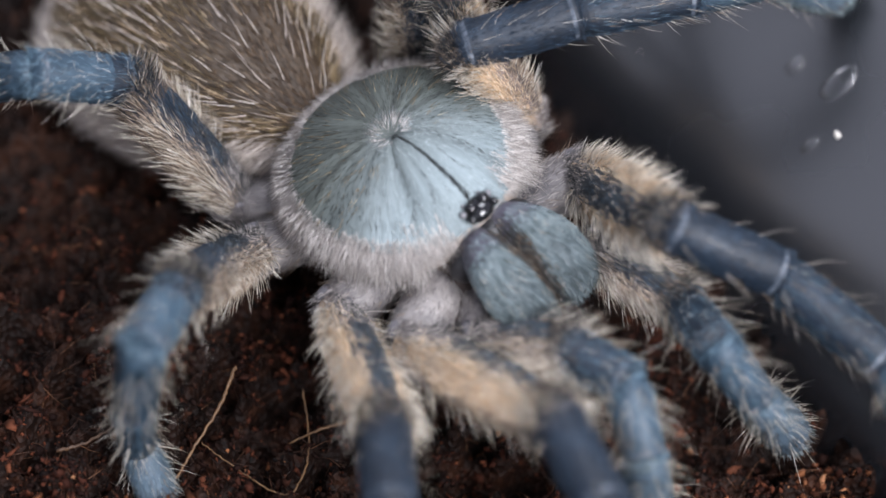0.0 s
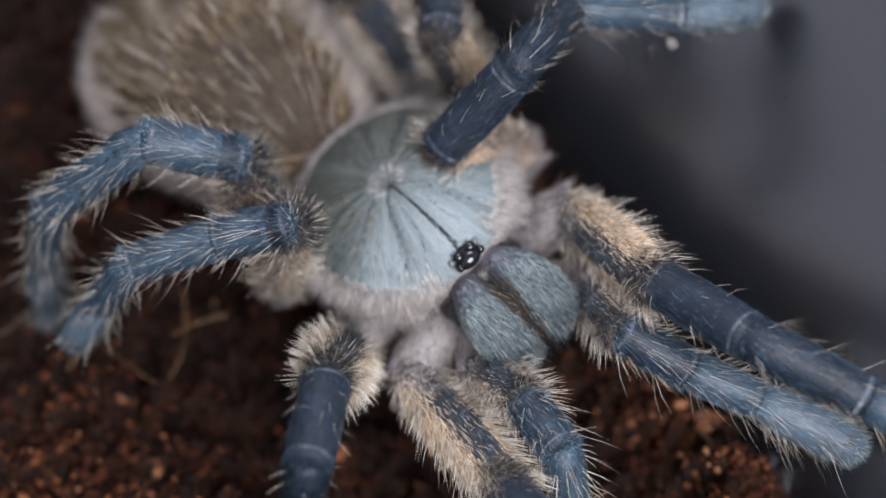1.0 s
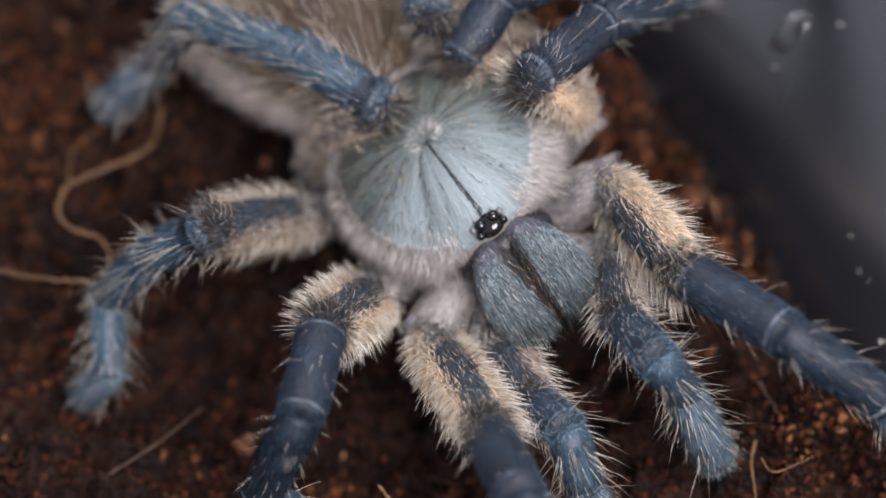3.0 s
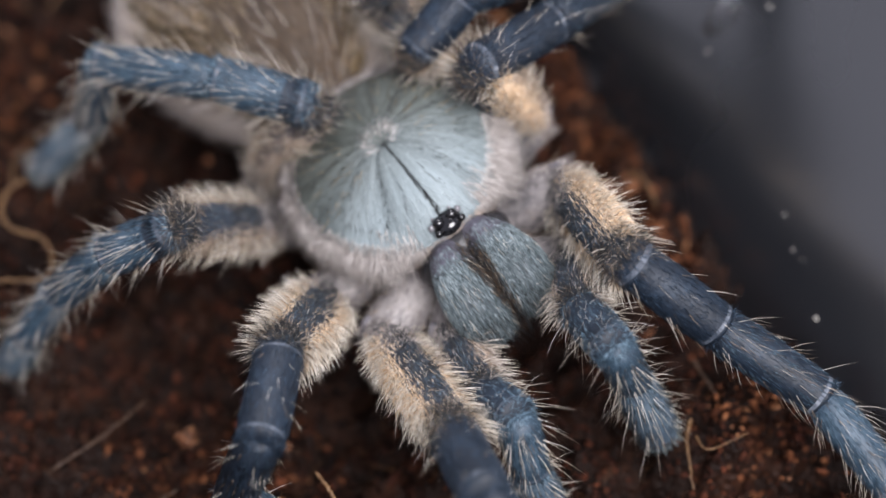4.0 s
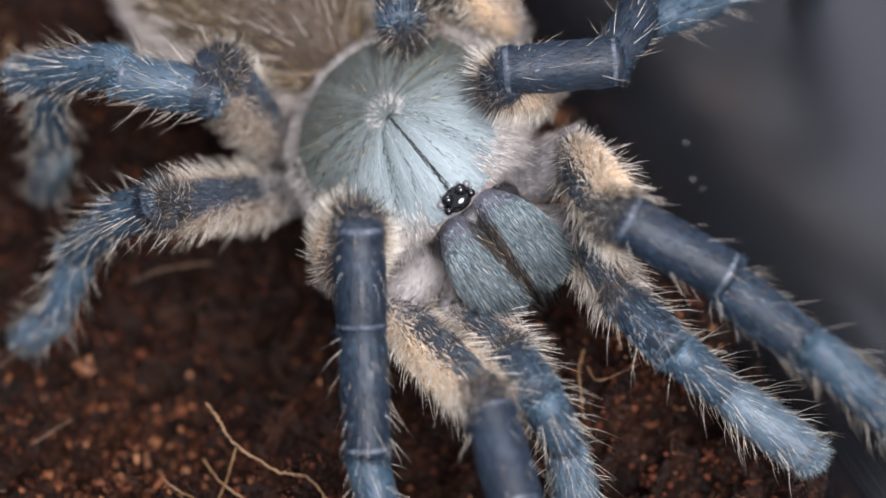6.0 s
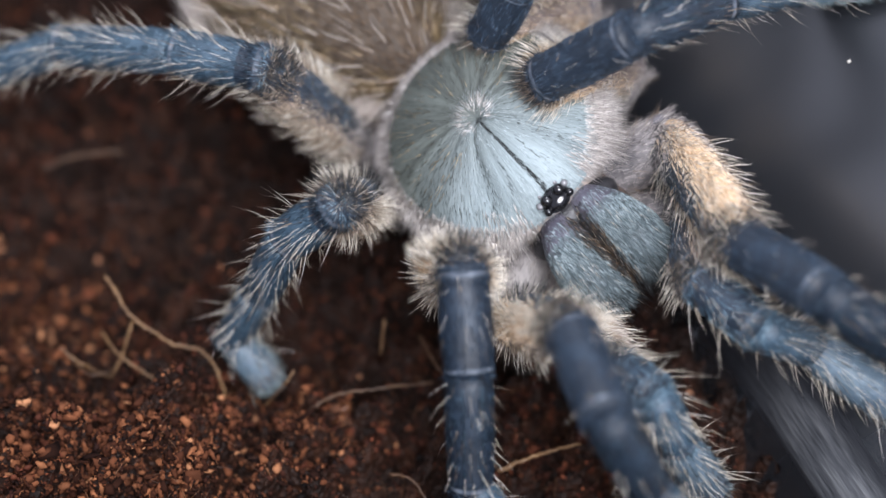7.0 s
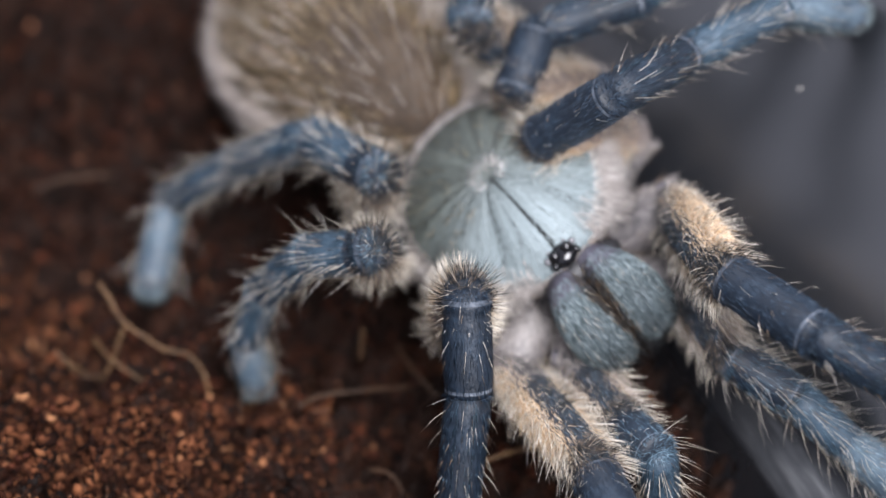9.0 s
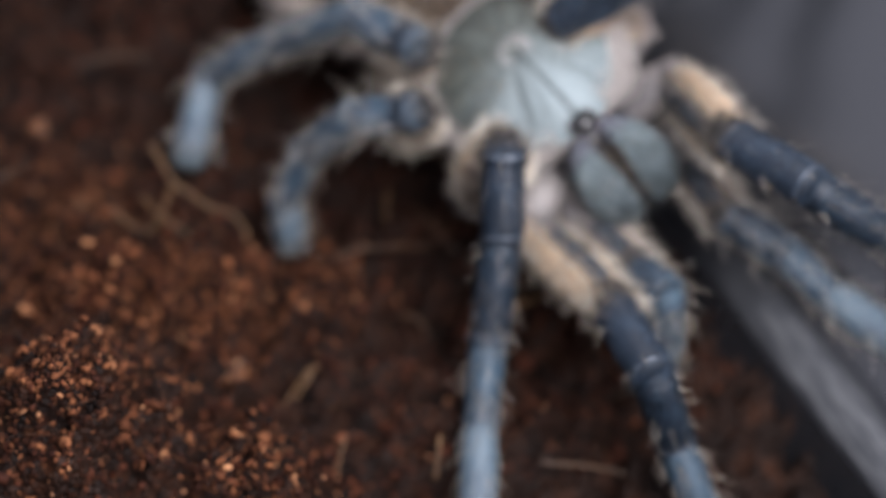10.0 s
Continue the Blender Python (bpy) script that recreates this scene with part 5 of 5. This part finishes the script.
    step("right_first", [
        (0, -3.6, 12.3, 21.2, -0.6, 1.9, -57.2, 3.8, -52.1, -3.4, -82.0),
        (0.5, 11.4, 21.2, -3.9, -12.5, 6.0, -56.5, 5.2, -52.9, 12.7, -82.8),
        (1, 6.2, 9.9, 5.5, 14.0, 4.6, -56.6, 5.7, -51.4, 6.0, -81.4),
        (1.5, 4.5, 22.4, 10.8, 12.1, 0.2, -59.6, 3.4, -57.3, 14.3, 276.0),
        (2, 6.5, 20.6, -3.1, 24.7, 8.5, -50.0, -0.2, -70.1, 3.5, 299.0),
        (2.5, -4.0, 38.2, 11.4, 10.3, 5.9, -56.3, 2.7, -61.4, 1.8, 293.0),
        (3, -0.3, 20.8, 2.8, 24.5, 7.7, -46.6, -4.9, -66.9, 0.0, 300.0),
        (3.2, 1.0, 17.9, 5.5, 22.2, 0.9, -52.3, -1.6, -60.3, 3.0, 305.1),
        (5, 1.0, 17.9, 5.5, 22.2, 0.9, -52.3, -1.6, -60.3, 3.0, 305.1),
        (5.5, -2.2, 22.0, 12.1, 8.3, 28.9, -66.3, -22.2, -49.4, 2.7, 317.8),
        (5.7, -4.2, 13.0, 16.7, -5.8, 16.3, -2.8, -74.5, -63.0, -2.3, -65.0),
        (6.8, -14.3, 40.8, 24.3, -8.4, 0.9, -43.8, -5.6, -63.7, -3.2, 292.6),
        (7, -18.7, 42.2, 15.3, 11.2, 30.2, -63.5, 4.0, -58.4, -6.1, 300.9),
        (7.4, 0.4, 16.6, 12.4, 8.3, 37.9, -67.2, 24.8, -38.7, -14.7, -41.9),
        (10, 0.4, 16.6, 12.4, 8.3, 37.9, -67.2, 24.8, -38.7, -14.7, -41.9),
    ])
    step("left_first", [
        (0, 9.4, 22.7, -32.1, -35.6, -4.5, -25.2, 16.6, -46.3, 20.6, -76.3),
        (0.5, 24.7, 27.5, -12.9, -22.6, -30.5, -53.1, 5.8, -39.4, 81.2, 278.6),
        (1, 5.5, 15.6, -6.0, 1.2, -18.7, -26.3, -21.0, -35.0, -9.0, -26.0),
        (1.5, 18.0, 35.3, -25.3, -18.5, -34.8, -50.2, -40.5, -37.2, -42.0, -41.0),
        (2, 37.4, 56.1, -33.4, -39.9, -51.2, -35.9, -50.1, -25.4, -39.0, -14.0),
        (2.5, 1.0, 15.8, -24.9, -26.7, -9.1, -6.9, -15.0, 16.0, -9.0, 25.0),
        (3, 0.2, 12.1, -17.3, -3.6, -28.8, -50.3, 5.2, -53.0, 38.5, -81.2),
        (3.2, 4.1, 19.6, -24.9, -49.4, -23.0, -36.2, 1.8, -25.9, 137.4, -81.9),
        (5, 4.1, 19.6, -24.9, -49.4, -23.0, -36.2, 1.8, -25.9, 137.4, -81.9),
        (5.5, 5.3, 25.1, -38.4, -49.0, -10.3, -26.7, -2.6, -19.3, -1.9, -49.3),
        (5.7, 6.2, 34.6, -33.5, -43.8, -12.7, -27.3, -0.8, -26.0, 0.3, -56.0),
        (6.8, 8.8, 4.0, -5.3, 5.0, -1.3, 12.0, 82.6, -130.4, -48.1, -67.0),
        (7, 10.4, 16.4, -9.1, 13.3, -22.3, -65.1, -22.1, -19.1, 8.9, -14.5),
        (7.4, 8.3, 26.5, -9.3, 2.3, -27.9, -49.0, 4.9, -30.4, 7.6, 339.6),
        (10, 8.3, 26.5, -9.3, 2.3, -27.9, -49.0, 4.9, -30.4, 7.6, 339.6),
    ])
    step("right_second", [
        (0, 24.4, 13.4, 35.9, 13.0, 40.6, -30.4, 34.2, 207.0, -143.3, -56.9),
        (0.5, 28.6, 39.2, 33.4, 14.2, 51.3, -56.1, 46.2, 248.1, 17.8, -81.1),
        (1, 24.1, 48.4, 45.8, 11.9, 117.9, -62.0, -4.1, 304.0, 38.1, -62.0),
        (1.5, 13.9, 52.2, 60.7, 2.7, 109.8, -44.3, -13.7, 318.6, 27.1, -55.9),
        (2, -21.0, 63.6, 57.6, -17.0, 82.3, -22.1, 10.2, 312.1, 38.6, -43.7),
        (2.5, 39.2, 40.1, 36.5, 27.1, 110.9, -42.3, 130.7, 214.0, -12.3, -41.8),
        (3, 23.7, 50.5, 37.8, 10.5, 96.5, -42.0, -25.6, 321.9, 13.6, -41.9),
        (3.2, 29.5, 42.6, 38.9, 6.0, 117.9, -52.7, -28.7, 320.8, 10.2, -38.8),
        (5, 29.5, 42.6, 38.9, 6.0, 117.9, -52.7, -28.7, 320.8, 10.2, -38.8),
        (5.5, -8.0, 54.7, 37.8, -17.4, 43.6, -29.4, 71.6, 306.3, -17.0, -49.4),
        (5.7, -36.3, 57.4, 40.3, -22.7, 40.3, -26.8, 51.1, 318.1, -1.6, -56.4),
        (6.8, -13.0, 51.5, 59.9, -41.1, 56.4, -35.3, -2.5, 329.9, 17.2, -26.2),
        (7, -17.9, 52.7, 46.2, -24.4, 58.0, -38.6, 11.1, 326.9, 15.5, -28.4),
        (7.4, -25.4, 57.4, 52.8, -35.6, 60.0, -34.0, 51.7, 338.1, 44.2, -9.8),
        (10, -25.4, 57.4, 52.8, -35.6, 60.0, -34.0, 51.7, 338.1, 44.2, -9.8),
    ])
    step("left_second", [
        (0, 100.3, 74.7, -58.0, -2.9, -60.3, -12.6, -86.8, -32.1, -69.1, -43.1),
        (0.5, 82.3, 65.0, -78.9, 5.9, -66.5, -2.5, -77.7, -29.1, -78.3, -63.1),
        (1, 79.8, 55.9, -67.3, 30.0, -110.5, -18.5, -55.4, -32.4, -75.8, -35.9),
        (1.5, -4.8, 64.0, -70.4, -31.0, -61.1, -33.2, -45.0, -17.3, -51.0, -5.0),
        (2, 0.7, 67.9, -76.3, -25.7, -79.0, -32.3, -59.1, -17.4, -60.0, -4.9),
        (2.5, 1.1, 71.7, -100.6, -28.5, -80.6, -15.8, -103.9, -38.5, -80.9, -22.9),
        (3, 33.3, 72.9, -113.5, -25.2, -105.1, -37.6, -106.6, -34.1, -99.0, -34.3),
        (3.2, 53.6, 77.5, -105.9, -25.2, -113.4, -28.3, -98.9, -21.0, -117.7, -23.4),
        (5, 53.6, 77.5, -105.9, -25.2, -113.4, -28.3, -98.9, -21.0, -117.7, -23.4),
        (5.5, 47.4, 70.5, -104.3, -20.4, -106.6, -35.1, -105.6, -33.0, -88.9, -15.4),
        (5.7, 25.3, 64.1, -62.9, -21.6, -136.0, -20.9, -104.9, -30.1, -88.9, -27.2),
        (6.8, 61.6, 59.1, -52.0, 13.1, -81.3, -38.8, -89.5, -47.4, -51.7, 15.5),
        (7, 70.9, 58.2, -53.9, 21.1, -91.1, -38.7, -97.4, -52.3, -47.9, -4.1),
        (7.4, 85.0, 56.0, -52.1, 29.3, -105.6, -36.4, -84.9, -20.0, -70.2, -47.5),
        (10, 85.0, 56.0, -52.1, 29.3, -105.6, -36.4, -84.9, -20.0, -70.2, -47.5),
    ])
    step("right_third", [
        (0, 55.9, 42.1, 59.2, 13.8, 126.0, -65.7, 158.0, -70.1, 33.9, -60.6),
        (0.5, 101.1, 53.5, 65.2, 9.0, 139.2, -61.5, 108.0, -50.6, -107.8, -44.7),
        (1, -24.2, 60.2, 128.3, 0.9, 121.8, 4.4, 123.0, -39.4, 119.6, -38.8),
        (1.5, 6.3, 52.8, 83.6, -11.4, 86.3, -26.1, 83.4, -38.8, -159.9, -83.2),
        (2, 38.6, 48.0, 53.6, 18.7, 114.1, -41.1, 107.1, -51.6, 51.9, -42.3),
        (2.5, 30.9, 55.8, 119.3, -28.6, 109.5, -33.4, 47.7, -24.0, 24.1, -19.3),
        (3, 59.1, 57.1, 120.5, -14.8, 112.9, -31.2, 39.0, -24.8, 120.7, -33.7),
        (3.2, 53.8, 57.9, 117.5, -9.4, 121.6, -29.3, 107.6, -34.0, 121.9, -46.1),
        (5, 53.8, 57.9, 117.5, -9.4, 121.6, -29.3, 107.6, -34.0, 121.9, -46.1),
        (5.5, 71.4, 54.6, 123.7, -24.8, 125.2, -34.1, 73.8, -25.6, 163.7, -20.6),
        (5.7, 75.1, 55.6, 134.4, -22.7, 125.3, -31.1, 75.4, -25.2, 150.9, -20.9),
        (6.8, 2.5, 61.2, 114.9, -19.2, 99.7, -41.8, 97.8, -39.6, 13.9, -44.6),
        (7, 6.5, 60.8, 118.9, -20.2, 109.1, -41.9, 108.2, -37.0, 7.6, -47.2),
        (7.4, -1.1, 58.7, 136.5, -6.3, 126.1, -33.5, 98.2, -44.4, 56.2, -58.0),
        (10, -1.1, 58.7, 136.5, -6.3, 126.1, -33.5, 98.2, -44.4, 56.2, -58.0),
    ])
    step("left_third", [
        (0, 29.1, 82.1, -108.4, -5.2, -109.1, -15.9, -110.7, -12.6, -113.3, -41.1),
        (0.5, 65.9, 75.5, -120.7, 11.9, -99.4, -20.8, -110.2, -17.5, -114.2, -27.2),
        (1, 26.3, 86.7, -140.4, -6.0, -84.5, -16.0, -114.7, -19.4, -117.1, -15.6),
        (1.5, -130.0, 55.3, -31.0, 27.2, -100.6, -16.5, -128.0, -42.8, -104.8, -37.7),
        (2, 79.4, 75.9, -100.9, 15.8, -96.3, -31.3, -105.5, -30.7, -105.9, -43.4),
        (2.5, 87.4, 67.1, -98.9, -1.1, -87.8, -28.2, -102.0, -24.6, -100.4, -51.2),
        (3, 70.7, 56.7, -106.3, 10.2, -92.2, -27.9, -98.5, -24.5, -98.6, -46.7),
        (3.2, 72.4, 60.7, -92.0, 17.0, -95.8, -29.4, -94.0, -25.8, -95.9, -43.2),
        (5, 72.4, 60.7, -92.0, 17.0, -95.8, -29.4, -94.0, -25.8, -95.9, -43.2),
        (5.5, 19.6, 83.5, -89.8, -16.8, -92.3, -22.2, -92.7, -18.6, -93.6, -48.4),
        (5.7, 28.5, 82.9, -90.7, -15.7, -91.4, -22.1, -92.6, -18.3, -93.2, -47.0),
        (6.8, 73.4, 54.5, -114.6, 10.7, -75.5, -17.4, -93.2, -13.6, -90.3, -34.2),
        (7, 79.4, 50.1, -73.4, 41.0, -94.8, -24.0, -92.0, -19.4, -90.7, -32.2),
        (7.4, 71.8, 55.9, -121.0, 4.9, -72.2, -16.7, -91.4, -12.7, -89.0, -44.3),
        (10, 71.8, 55.9, -121.0, 4.9, -72.2, -16.7, -91.4, -12.7, -89.0, -44.3),
    ])
    step("right_fourth", [
        (0, 159.2, 69.1, 102.7, 42.1, 159.6, -22.2, 141.0, -8.0, 132.0, -8.0),
        (0.5, 134.3, 107.3, 155.7, -0.8, 99.2, 9.1, 127.4, 301.7, 107.8, -56.0),
        (1, 156.3, 108.9, 132.9, 36.2, 117.5, -15.8, 133.5, 301.1, 127.5, -65.2),
        (1.5, 159.7, 67.3, 72.3, 49.2, 143.8, -21.1, 135.0, -8.0, 120.0, -11.0),
        (2, 154.3, 54.7, 99.9, 62.8, 148.3, -12.1, 123.0, -2.0, 105.0, -17.0),
        (2.5, 191.7, 71.9, 154.3, 18.5, 133.8, -0.4, 111.0, 4.0, 105.0, -11.0),
        (3, 134.0, 137.5, 158.2, 25.4, 146.9, 15.5, 132.4, 316.5, 119.2, -27.3),
        (3.2, 138.6, 128.9, 141.2, 23.4, 139.1, 9.5, 132.8, 304.7, 117.8, -30.9),
        (5, 138.6, 128.9, 141.2, 23.4, 139.1, 9.5, 132.8, 304.7, 117.8, -30.9),
        (5.5, 137.3, 138.2, 131.7, 25.9, 138.5, 2.4, 153.3, 324.8, 128.1, -18.2),
        (5.7, 150.4, 123.3, 129.9, 27.3, 130.9, -9.4, 110.8, 296.3, 146.1, -53.9),
        (6.8, 151.9, 62.9, 143.5, 46.7, 151.2, 8.8, 132.0, -41.0, 114.0, -14.0),
        (7, 177.9, 86.5, 145.3, 15.6, 140.0, 8.5, 123.0, -2.0, 114.0, -11.0),
        (7.4, 161.7, 121.2, 165.7, -1.6, 136.8, -22.1, 128.2, 336.9, 54.8, -12.3),
        (10, 161.7, 121.2, 165.7, -1.6, 136.8, -22.1, 128.2, 336.9, 54.8, -12.3),
    ])
    step("left_fourth", [
        (0, 170.9, 110.3, -175.1, 8.0, -165.4, -2.5, -163.5, -69.3, -164.5, -63.5),
        (0.5, 203.7, 57.4, -174.9, 54.2, -161.1, -22.6, -164.1, -106.3, -161.8, -65.7),
        (1, 194.2, 74.5, -165.2, 31.3, -156.7, -27.3, -163.9, -99.1, -162.1, -62.4),
        (1.5, 240.7, 112.2, -159.2, -3.6, -142.8, -15.2, -154.6, -66.7, -161.2, -67.7),
        (2, 224.5, 108.3, -166.4, -9.4, -139.0, -26.0, -154.6, -59.3, -155.6, -68.1),
        (2.5, 223.6, 113.6, -147.1, 0.8, -147.0, -40.4, -150.2, -50.8, -148.1, -62.4),
        (3, 222.5, 113.8, -144.0, 1.4, -147.6, -45.2, -148.9, -48.4, -147.7, -58.5),
        (3.2, 236.5, 103.3, -138.9, 3.6, -149.5, -60.7, -148.6, -51.4, -148.7, -46.5),
        (5, 236.5, 103.3, -138.9, 3.6, -149.5, -60.7, -148.6, -51.4, -148.7, -46.5),
        (5.5, 215.0, 131.9, -146.1, 19.7, -146.5, -44.4, -146.9, -40.4, -145.7, -50.7),
        (5.7, 213.8, 134.6, -147.3, 22.4, -146.9, -43.1, -147.3, -39.1, -146.5, -50.1),
        (6.8, 236.5, 103.3, -138.9, 3.6, -149.5, -60.7, -148.6, -51.4, -148.7, -46.5),
        (7, 236.5, 103.3, -138.9, 3.6, -149.5, -60.7, -148.6, -51.4, -148.7, -46.5),
        (7.4, 236.5, 103.3, -138.9, 3.6, -149.5, -60.7, -148.6, -51.4, -148.7, -46.5),
        (10, 236.5, 103.3, -138.9, 3.6, -149.5, -60.7, -148.6, -51.4, -148.7, -46.5),
    ])


motions()
